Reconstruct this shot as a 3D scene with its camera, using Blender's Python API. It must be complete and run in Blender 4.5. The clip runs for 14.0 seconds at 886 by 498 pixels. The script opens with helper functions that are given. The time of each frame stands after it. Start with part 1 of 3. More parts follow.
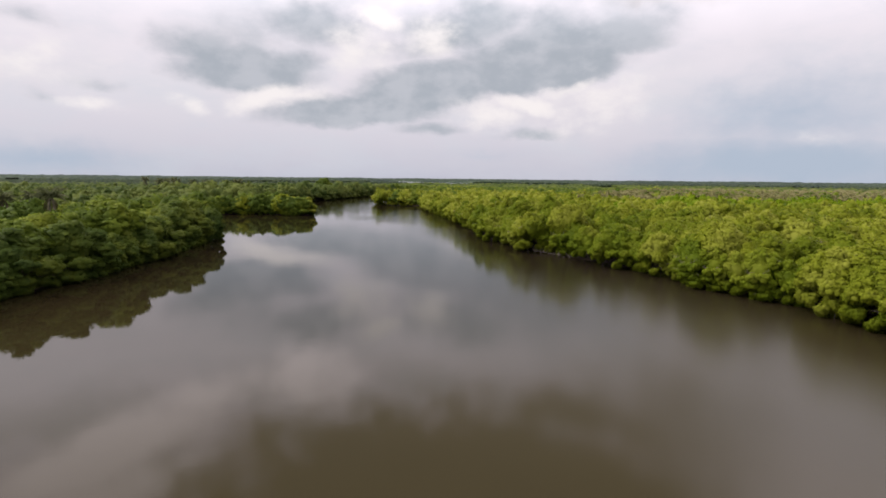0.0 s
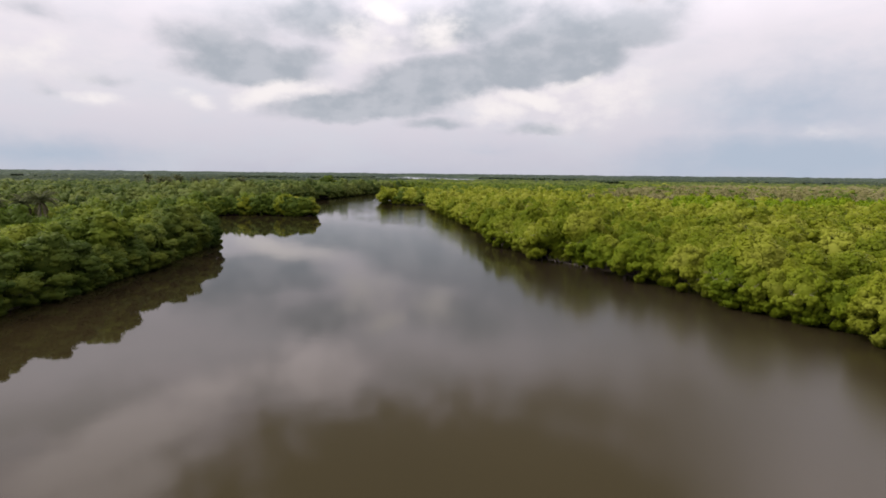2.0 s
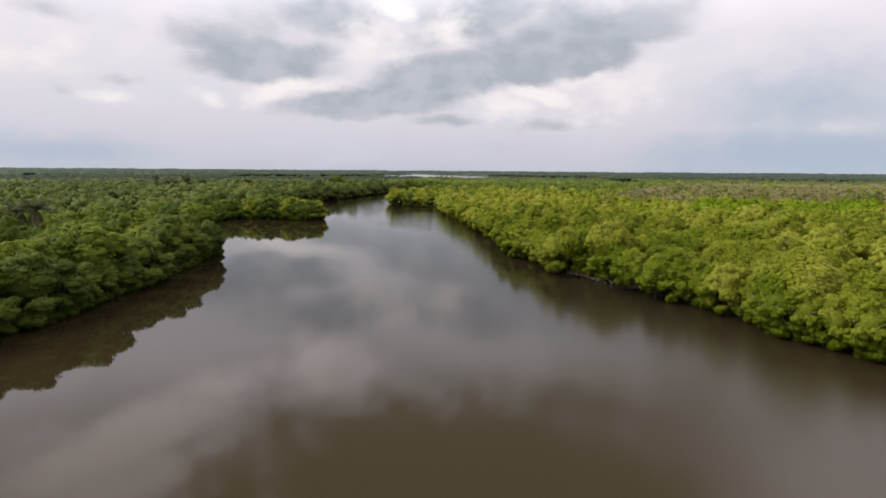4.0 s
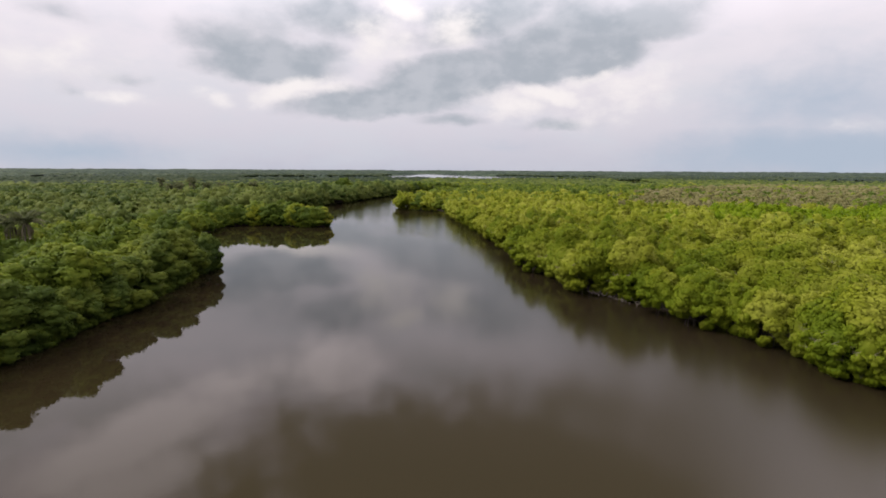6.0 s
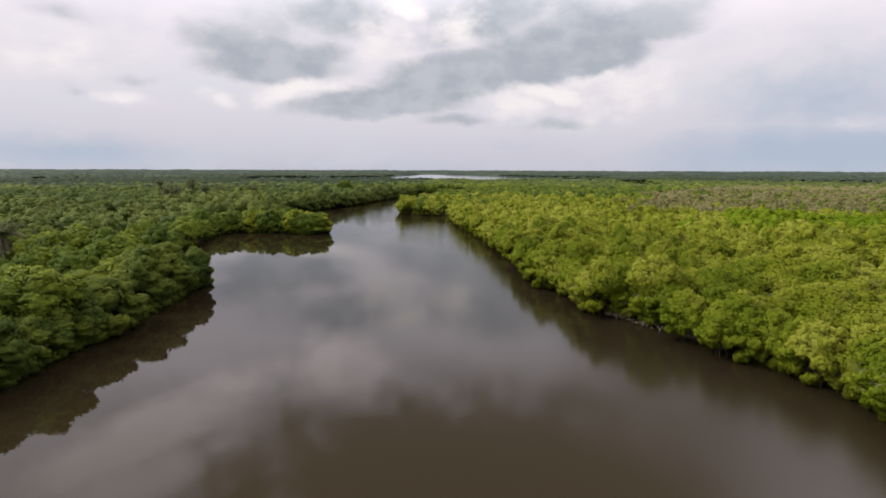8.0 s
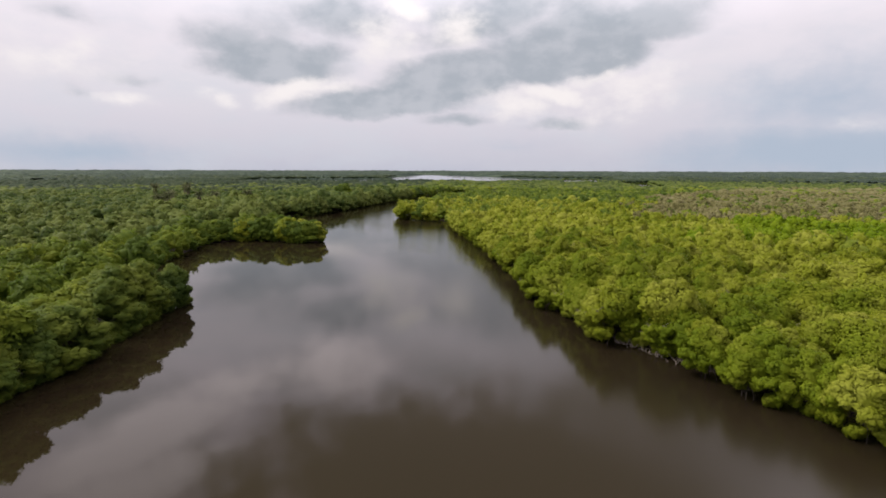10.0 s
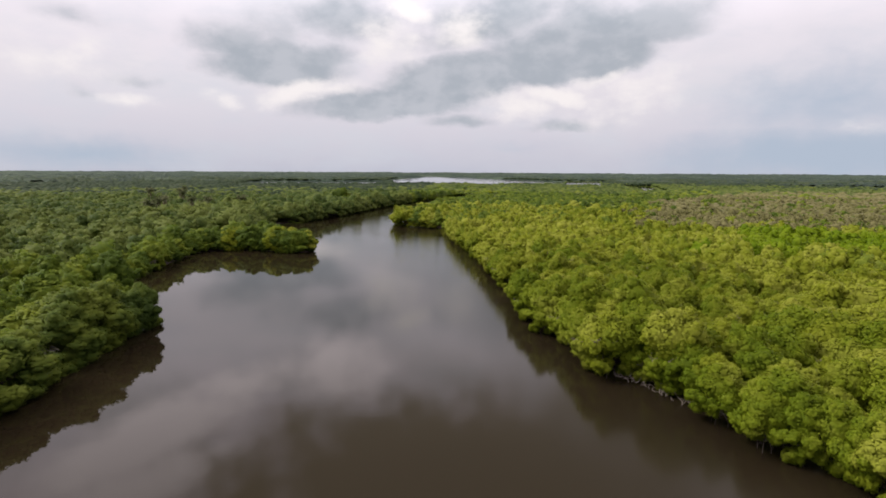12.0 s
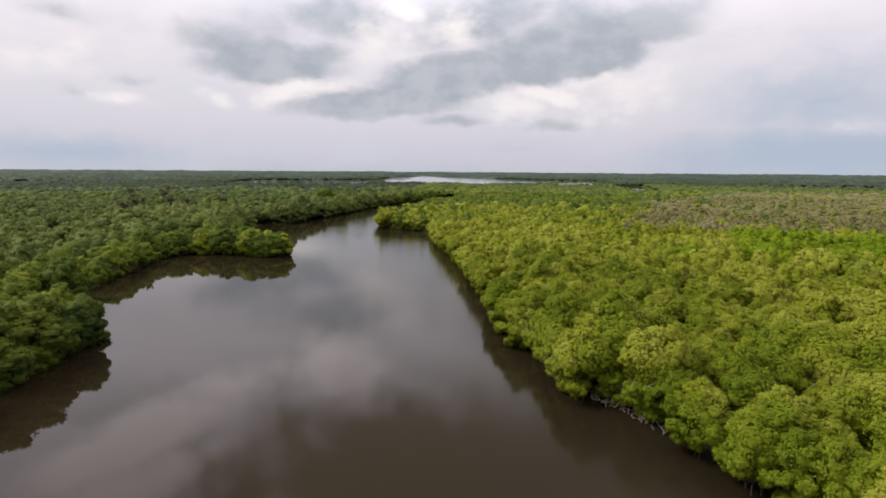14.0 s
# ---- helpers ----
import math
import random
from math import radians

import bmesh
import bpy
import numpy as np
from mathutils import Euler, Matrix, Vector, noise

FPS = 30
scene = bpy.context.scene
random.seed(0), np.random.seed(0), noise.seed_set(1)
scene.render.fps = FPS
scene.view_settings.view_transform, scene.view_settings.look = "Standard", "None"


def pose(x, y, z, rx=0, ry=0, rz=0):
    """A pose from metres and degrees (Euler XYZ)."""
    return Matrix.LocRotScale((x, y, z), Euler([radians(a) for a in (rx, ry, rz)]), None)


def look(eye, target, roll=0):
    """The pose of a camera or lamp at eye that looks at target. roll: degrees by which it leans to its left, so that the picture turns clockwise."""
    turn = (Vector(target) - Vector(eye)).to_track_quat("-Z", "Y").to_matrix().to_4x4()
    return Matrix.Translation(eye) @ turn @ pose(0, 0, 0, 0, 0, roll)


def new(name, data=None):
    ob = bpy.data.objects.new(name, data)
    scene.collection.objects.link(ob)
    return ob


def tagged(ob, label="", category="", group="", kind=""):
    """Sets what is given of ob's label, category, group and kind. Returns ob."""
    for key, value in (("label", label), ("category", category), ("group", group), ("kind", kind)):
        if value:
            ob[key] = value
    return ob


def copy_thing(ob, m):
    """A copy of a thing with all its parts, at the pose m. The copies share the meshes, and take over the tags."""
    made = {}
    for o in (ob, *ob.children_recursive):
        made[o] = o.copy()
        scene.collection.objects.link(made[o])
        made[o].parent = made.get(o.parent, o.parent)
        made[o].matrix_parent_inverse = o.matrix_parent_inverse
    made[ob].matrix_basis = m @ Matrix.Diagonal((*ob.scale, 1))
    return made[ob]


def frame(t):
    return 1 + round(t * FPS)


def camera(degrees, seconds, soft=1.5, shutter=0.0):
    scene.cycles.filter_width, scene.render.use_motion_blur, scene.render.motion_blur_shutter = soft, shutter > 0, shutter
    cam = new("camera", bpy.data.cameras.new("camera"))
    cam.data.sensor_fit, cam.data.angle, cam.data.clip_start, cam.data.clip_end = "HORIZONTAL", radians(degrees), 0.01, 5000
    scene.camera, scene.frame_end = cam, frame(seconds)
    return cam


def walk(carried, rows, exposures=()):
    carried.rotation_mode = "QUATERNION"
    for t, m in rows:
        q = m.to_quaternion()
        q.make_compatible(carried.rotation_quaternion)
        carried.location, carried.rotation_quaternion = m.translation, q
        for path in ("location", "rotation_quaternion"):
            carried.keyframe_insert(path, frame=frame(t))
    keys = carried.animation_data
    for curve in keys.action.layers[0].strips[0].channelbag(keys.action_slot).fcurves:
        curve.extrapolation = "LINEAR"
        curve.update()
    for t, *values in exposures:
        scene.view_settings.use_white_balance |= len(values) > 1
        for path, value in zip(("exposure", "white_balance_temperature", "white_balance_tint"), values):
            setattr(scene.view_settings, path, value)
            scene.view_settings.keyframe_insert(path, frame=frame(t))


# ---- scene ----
cam = camera(77.9, 14.0, 1.7)
PATH = [
    (0, (0.348, -0.813, 14.72), (0.349, 1.171, 14.466), 0.6),
    (0.5, (0.216, 0.742, 15.052), (0.207, 2.725, 14.794), 0.6),
    (1, (0.075, 2.337, 15.519), (0.061, 4.32, 15.256), 0.6),
    (1.5, (-0.136, 4.035, 16.008), (-0.153, 6.017, 15.74), 0.6),
    (2, (-0.404, 5.727, 16.507), (-0.421, 7.708, 16.235), 0.6),
    (2.5, (-0.56, 7.471, 16.989), (-0.589, 9.452, 16.712), 0.6),
    (3, (-0.731, 9.259, 17.454), (-0.77, 11.239, 17.174), 0.5),
    (5.5, (-1.831, 17.844, 19.978), (-1.901, 19.822, 19.692), 0.4),
    (6, (-2.006, 19.625, 20.445), (-2.084, 21.603, 20.159), 0.3),
    (6.5, (-2.175, 21.404, 20.908), (-2.259, 23.382, 20.621), 0.3),
    (7, (-2.365, 23.18, 21.331), (-2.452, 25.158, 21.043), 0.3),
    (7.5, (-2.508, 25.03, 21.76), (-2.596, 27.008, 21.473), 0.2),
    (8, (-2.528, 26.869, 22.228), (-2.617, 28.847, 21.941), 0.2),
    (10.5, (-1.527, 36.468, 24.646), (-1.622, 38.445, 24.36), 0.2),
    (11, (-1.108, 38.292, 25.073), (-1.201, 40.269, 24.789), 0.3),
    (11.5, (-0.486, 40.006, 25.584), (-0.586, 41.984, 25.303), 0.2),
    (12, (0.274, 41.77, 26.069), (0.17, 43.748, 25.788), 0.3),
    (12.5, (1.144, 43.587, 26.435), (1.039, 45.565, 26.155), 0.3),
    (13, (2.025, 45.303, 26.581), (1.923, 47.28, 26.3), 0.4),
    (13.5, (2.892, 46.823, 26.626), (2.794, 48.8, 26.344), 0.4),
    (14, (3.733, 48.261, 26.6), (3.653, 50.239, 26.317), 0.4),
]
walk(cam, [(t, look(eye, target, roll)) for t, eye, target, roll in PATH])

# ---- world and sun ----
DARK = [
    (-19.4, 9.7, 5.4, 1.6, 0, 0.85), (-22.8, 11.2, 4.2, 1.7, -8, 0.5), (-15.6, 10.5, 3.4, 1.5, 10, 0.55), (-19.0, 12.4, 7.0, 2.6, 0, 0.28), (-8.6, 6.3, 7.6, 1.3, 4, 0.8),
    (-1.6, 8.5, 8.3, 2.0, 14, 0.85), (9.6, 10.4, 6.8, 1.8, 6, 0.85), (15.6, 12.9, 6.3, 1.8, 8, 0.7),
    (2.3, 14.2, 8.8, 2.1, 8, 0.5), (-12.6, 14.4, 6.9, 2.1, 0, 0.45), (-31.4, 7.8, 2.0, 0.6, -6, 0.27),
    (-35.6, 6.6, 1.5, 0.6, 0, 0.2), (-35.8, 12.6, 4.0, 1.0, -4, 0.2), (9.3, 4.3, 3.7, 0.5, 2, 0.4),
    (-1.6, 4.8, 3.5, 0.7, 0, 0.45), (10.0, 13.2, 8.5, 3.0, 6, 0.45), (7.0, 11.4, 7.0, 2.0, 10, 0.6),
]
BANDS = [
    (-36.1, 1.4, 8.9, 1.7, 0, 0.55), (31.6, 1.5, 12.8, 2.4, 0, 0.75), (32.0, 6.2, 10.2, 4.4, 0, 0.5),
    (22.2, 10.7, 6.7, 1.8, 10, 0.15), (4.2, 2.6, 8.7, 0.7, 0, 0.2),
]
BRIGHT = [
    (-32.3, 6.2, 2.8, 0.7, -4, 0.45), (-24.6, 6.6, 2.0, 0.8, -12, 0.45), (-17.6, 7.4, 3.3, 1.2, 8, 0.7),
    (-13.8, 8.1, 2.8, 0.9, 0, 0.4), (-8.4, 12.5, 3.5, 2.2, 0, 0.5), (-6.5, 15.7, 2.0, 0.9, -20, 0.9),
    (-1.3, 13.9, 2.6, 1.5, 0, 0.6), (4.1, 6.5, 3.6, 1.8, 0, 0.5), (8.3, 7.4, 3.6, 0.9, -10, 0.85), (-16.4, 7.9, 2.6, 0.9, 20, 0.8), (12.4, 9.0, 2.6, 0.6, 12, 0.6),
    (15.0, 7.4, 8.0, 3.0, 14, 0.35), (34.0, 3.9, 2.6, 0.7, 0, 0.28), (-37.0, 9.5, 6.3, 3.0, 0, 0.3),

]
OVERHEAD = [
    (4.0, 31.0, 28.0, 6.6, 3, 0.95), (16.0, 23.5, 16.0, 2.4, 4, 0.55), (-24.0, 31.0, 10.0, 3.0, 0, 0.5),
    (23.8, 19.8, 11.1, 3.5, 0, 0.4),
]
HIGH = [(-33.0, 24.0, 9.0, 2.4, -14, 0.9), (-37.0, 29.0, 11.0, 2.6, -14, 0.8), (-24.0, 20.5, 6.0, 1.4, -10, 0.6), (-14.0, 20.0, 5.0, 3.0, 10, 0.6), (40.0, 30.0, 12.0, 6.0, 0, 0.7), (-70.0, 35.0, 25.0, 12.0, 0, 0.8)]
SUN_ELEVATION, SUN_AZIMUTH = 43.0, -84.0  # degrees; azimuth from +y towards +x
SUN_STRENGTH = 3.9
ZENITH = 2.4
EXPOSURE = 0.04


class Nodes:
    """A short way to wire nodes."""

    def __init__(self, tree):
        self.tree = tree

    def add(self, kind, inputs=None, **settings):
        n = self.tree.nodes.new(kind)
        for key, value in settings.items():
            setattr(n, key, value)
        for key, value in (inputs or {}).items():
            if isinstance(value, bpy.types.NodeSocket):
                self.tree.links.new(value, n.inputs[key])
            else:
                n.inputs[key].default_value = value
        return n

    def math(self, op, a, b=0.0, clamp=False):
        return self.add("ShaderNodeMath", {0: a, 1: b}, operation=op, use_clamp=clamp).outputs[0]

    def vmath(self, op, a, b):
        return self.add("ShaderNodeVectorMath", {0: a, 1: b}, operation=op).outputs[0]

    def noise(self, vector, scale, detail=4.0, rough=0.55):
        return self.add("ShaderNodeTexNoise", {"Vector": vector, "Scale": scale, "Detail": detail, "Roughness": rough})

    def range(self, value, a, b, c=0.0, d=1.0, smooth=True):
        n = self.add("ShaderNodeMapRange", {"Value": value, 1: a, 2: b, 3: c, 4: d})
        n.interpolation_type = "SMOOTHSTEP" if smooth else "LINEAR"
        return n.outputs[0]

    def mix(self, fac, a, b, blend="MIX"):
        n = self.add("ShaderNodeMix", data_type="RGBA", blend_type=blend)
        for socket, value in ((n.inputs[0], fac), (n.inputs[6], a), (n.inputs[7], b)):
            if isinstance(value, bpy.types.NodeSocket):
                self.tree.links.new(value, socket)
            else:
                socket.default_value = value if isinstance(value, float) else (*value, 1.0)[:4]
        return n.outputs[2]

    def ramp(self, fac, stops):
        n = self.add("ShaderNodeValToRGB", {"Fac": fac})
        els = n.color_ramp.elements
        while len(els) < len(stops):
            els.new(0.5)
        for e, (at, colour) in zip(els, stops):
            e.position, e.color = at, (*colour, 1.0)
        return n.outputs[0]


def make_sky():
    world = bpy.data.worlds.new("overcast_sky")
    world.use_nodes = True
    scene.world = world
    g = Nodes(world.node_tree)
    world.node_tree.nodes.clear()
    way = g.add("ShaderNodeTexCoord").outputs["Generated"]
    sep = g.add("ShaderNodeSeparateXYZ", {0: way})
    x, y, z = sep.outputs
    az = g.math("ARCTAN2", x, y)
    el = g.math("ARCSINE", z)
    flat = g.add("ShaderNodeCombineXYZ", {0: az, 1: el, 2: 0.0}).outputs[0]
    wide = g.add("ShaderNodeCombineXYZ", {0: az, 1: g.math("MULTIPLY", el, 1.5), 2: 0.0}).outputs[0]
    bend = g.noise(wide, 9.0, 9.0, 0.58).outputs["Color"]
    bend = g.vmath("MULTIPLY", g.vmath("SUBTRACT", bend, (0.5, 0.5, 0.5)), (0.08, 0.045, 0.0))
    place = g.vmath("ADD", flat, bend)

    sky = g.add("ShaderNodeTexSky", sky_type="NISHITA", sun_disc=False, sun_elevation=radians(SUN_ELEVATION), sun_rotation=radians(SUN_AZIMUTH))
    clear = g.mix(1.0, sky.outputs[0], (0.1, 0.1, 0.1), "MULTIPLY")
    # the overcast layer: bluish at the horizon, paler higher up
    height = g.range(el, 0.0, radians(40), smooth=False)
    veil = g.ramp(height, [(0.0, (0.535, 0.54, 0.635)), (0.10, (0.665, 0.632, 0.71)), (0.2, (0.79, 0.735, 0.79)), (0.42, (0.925, 0.85, 0.92)), (1.0, (0.95, 0.79, 0.89))])
    streak = g.noise(g.vmath("MULTIPLY", place, (1.0, 2.6, 1.0)), 5.0, 8.0, 0.6).outputs["Fac"]
    veil = g.mix(g.range(streak, 0.42, 0.72, 0.0, 0.35), veil, (0.60, 0.65, 0.73))
    colour = g.mix(0.96, clear, veil)
    fluff = g.noise(wide, 13.0, 6.0, 0.52).outputs["Fac"]
    wisp = g.noise(g.vmath("ADD", wide, (7.3, 2.1, 0.4)), 20.0, 6.0, 0.55).outputs["Fac"]
    billow = g.noise(g.vmath("ADD", wide, (3.3, 5.1, 0.0)), 7.0, 6.0, 0.55).outputs["Fac"]
    colour = g.mix(g.range(billow, 0.35, 0.7, 0.0, 0.22), colour, (0.68, 0.67, 0.72))
    # broken grey and white cloud higher up, which the water mirrors
    broken = g.noise(g.vmath("ADD", wide, (1.7, 8.2, 0.0)), 4.2, 7.0, 0.6).outputs["Fac"]
    colour = g.mix(g.math("MULTIPLY", g.range(broken, 0.44, 0.60), g.range(el, radians(15), radians(22), 0.0, 0.55)), colour, (0.56, 0.55, 0.58))
    storm = g.mix(g.range(g.math("ADD", g.math("MULTIPLY", billow, 0.5), g.math("MULTIPLY", wisp, 0.5)), 0.40, 0.60), (0.395, 0.43, 0.485), (0.50, 0.52, 0.575))
    for rows, shade, grain, amount, soft in ((BANDS, (0.43, 0.50, 0.61), wisp, 0.3, 0.62), (OVERHEAD, (0.25, 0.222, 0.168), fluff, 0.7, 0.5), (DARK, storm, fluff, 0.46, 0.42), (BRIGHT, (0.92, 0.865, 0.865), wisp, 0.9, 0.65), (HIGH, (1.32, 1.18, 1.22), wisp, 0.6, 0.6)):
        total = None
        for a, e, ra, re, turn, weight in rows:
            m = g.add("ShaderNodeMapping", {"Vector": place, "Location": (radians(a), radians(e), 0), "Rotation": (0, 0, radians(turn)),
                                            "Scale": (radians(ra * 1.6), radians(re * 1.6), 1)}, vector_type="TEXTURE")
            local = m.outputs[0]
            if rows is DARK:  # flat, firm undersides and tops that melt into the layer above
                u, v, _ = g.add("ShaderNodeSeparateXYZ", {0: local}).outputs
                v = g.math("MAXIMUM", g.math("MULTIPLY", v, 0.72), g.math("MULTIPLY", v, -1.25))
                local = g.add("ShaderNodeCombineXYZ", {0: u, 1: v, 2: 0.0}).outputs[0]
            blob = g.add("ShaderNodeTexGradient", {0: local}, gradient_type="SPHERICAL").outputs["Fac"]
            blob = g.math("MULTIPLY", blob, weight)
            total = blob if total is None else g.math("MAXIMUM", total, blob)
        # ragged edges: the noise eats into the thin parts of a cloud
        thick = g.math("ADD", total, g.math("MULTIPLY", g.math("SUBTRACT", grain, 0.5), g.math("MULTIPLY", g.range(total, 0.0, 0.25), amount)))
        colour = g.mix(g.range(thick, 0.04, soft, 0.0, 0.95), colour, shade)
    # an overcast sky is far brighter overhead than near the horizon
    lift = g.math("MULTIPLY", g.range(el, radians(11.5), radians(20), 1.0, 1.36), g.range(el, radians(28), radians(62), 1.0, ZENITH / 1.36))
    out = g.add("ShaderNodeBackground", {"Color": colour, "Strength": lift})
    g.add("ShaderNodeOutputWorld", {0: out.outputs[0]})


def make_sun():
    lamp = bpy.data.lights.new("sun", "SUN")
    lamp.energy, lamp.angle, lamp.color = SUN_STRENGTH, radians(28), (1.0, 0.94, 0.84)
    a, e = radians(SUN_AZIMUTH), radians(SUN_ELEVATION)
    ob = new("sun", lamp)
    ob.matrix_world = look((200 * math.sin(a) * math.cos(e), 200 * math.cos(a) * math.cos(e), 200 * math.sin(e)), (0, 0, 0))


make_sky()
make_sun()
scene.view_settings.exposure = EXPOSURE


# ---- materials ----
def material(name):
    m = bpy.data.materials.new(name)
    m.use_nodes = True
    m.node_tree.nodes.clear()
    return m, Nodes(m.node_tree)


def leaf_material(name, dark, mid, light, clear=0.42):
    m, g = material(name)
    at = g.add("ShaderNodeNewGeometry").outputs["Position"]
    tree = g.noise(at, 0.16, 2.0).outputs["Fac"]
    clump = g.noise(at, 0.9, 3.0, 0.6).outputs["Fac"]
    wide = g.noise(at, 0.025, 2.0).outputs["Fac"]
    one = g.add("ShaderNodeNewGeometry").outputs["Random Per Island"]
    each = g.add("ShaderNodeObjectInfo").outputs["Random"]
    v = g.math("ADD", g.math("MULTIPLY", tree, 0.42), g.math("MULTIPLY", clump, 0.24))
    v = g.math("ADD", v, g.math("MULTIPLY", g.math("SUBTRACT", one, 0.5), 0.03))
    v = g.math("ADD", v, g.math("MULTIPLY", g.math("SUBTRACT", each, 0.5), 0.09))
    v = g.math("ADD", v, g.math("MULTIPLY", wide, 0.34))
    tone = g.add("ShaderNodeAttribute", attribute_name="tone").outputs["Fac"]
    v = g.math("ADD", v, g.math("MULTIPLY", tone, 0.13))
    colour = g.ramp(v, [(0.41, dark), (0.5, mid), (0.59, light)])
    tuft = g.noise(at, 2.6, 5.0, 0.65).outputs["Fac"]
    bump = g.add("ShaderNodeBump", {"Height": tuft, "Strength": 0.2, "Distance": 0.3})
    skin = g.add("ShaderNodeBsdfPrincipled", {"Base Color": colour, "Normal": bump.outputs[0], "Roughness": 0.6, "Specular IOR Level": 0.07})
    through_leaf = g.add("ShaderNodeBsdfTranslucent", {"Color": colour})
    both = g.add("ShaderNodeMixShader", {0: clear, 1: skin.outputs[0], 2: through_leaf.outputs[0]})
    g.add("ShaderNodeOutputMaterial", {0: both.outputs[0]})
    return m


def far_material():
    """Woods so far off that whole stands, not trees, give the pattern."""
    m, g = material("hazed_far_woods_leaf")
    at = g.add("ShaderNodeNewGeometry").outputs["Position"]
    stand = g.noise(g.vmath("MULTIPLY", at, (1.0, 0.6, 1.0)), 0.010, 6.0, 0.7).outputs["Fac"]
    region = g.noise(g.vmath("MULTIPLY", at, (0.5, 1.0, 1.0)), 0.0024, 3.0).outputs["Fac"]
    v = g.math("ADD", g.math("MULTIPLY", stand, 0.65), g.math("MULTIPLY", region, 0.35))
    # bluish haze and the shade between crowns are put into these dark tones
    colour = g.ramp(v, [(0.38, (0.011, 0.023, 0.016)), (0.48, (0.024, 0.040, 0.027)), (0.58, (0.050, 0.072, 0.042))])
    crowns = g.noise(at, 0.11, 4.0, 0.6).outputs["Fac"]
    bump = g.add("ShaderNodeBump", {"Height": crowns, "Strength": 1.0, "Distance": 6.0})
    s = g.add("ShaderNodeBsdfPrincipled", {"Base Color": colour, "Roughness": 0.8, "Specular IOR Level": 0.08, "Normal": bump.outputs[0]})
    g.add("ShaderNodeOutputMaterial", {0: s.outputs[0]})
    return m


def bark_material(name, dark, light):
    m, g = material(name)
    at = g.add("ShaderNodeTexCoord").outputs["Object"]
    grain = g.noise(g.vmath("MULTIPLY", at, (6.0, 6.0, 1.2)), 2.0, 6.0, 0.65).outputs["Fac"]
    blotch = g.noise(at, 1.1, 3.0).outputs["Fac"]
    colour = g.ramp(g.math("ADD", g.math("MULTIPLY", grain, 0.6), g.math("MULTIPLY", blotch, 0.4)), [(0.35, dark), (0.62, light)])
    bump = g.add("ShaderNodeBump", {"Height": grain, "Strength": 0.5, "Distance": 0.03})
    s = g.add("ShaderNodeBsdfPrincipled", {"Base Color": colour, "Roughness": 0.85, "Normal": bump.outputs[0]})
    g.add("ShaderNodeOutputMaterial", {0: s.outputs[0]})
    return m


def mud_material():
    m, g = material("wet_mud")
    at = g.add("ShaderNodeNewGeometry").outputs["Position"]
    a = g.noise(at, 0.3, 5.0).outputs["Fac"]
    b = g.noise(at, 3.0, 5.0).outputs["Fac"]
    colour = g.ramp(g.math("ADD", g.math("MULTIPLY", a, 0.5), g.math("MULTIPLY", b, 0.5)), [(0.35, (0.013, 0.010, 0.006)), (0.65, (0.030, 0.023, 0.015))])
    bump = g.add("ShaderNodeBump", {"Height": b, "Strength": 0.6, "Distance": 0.08})
    s = g.add("ShaderNodeBsdfPrincipled", {"Base Color": colour, "Roughness": 0.85, "Specular IOR Level": 0.2, "Normal": bump.outputs[0]})
    g.add("ShaderNodeOutputMaterial", {0: s.outputs[0]})
    return m


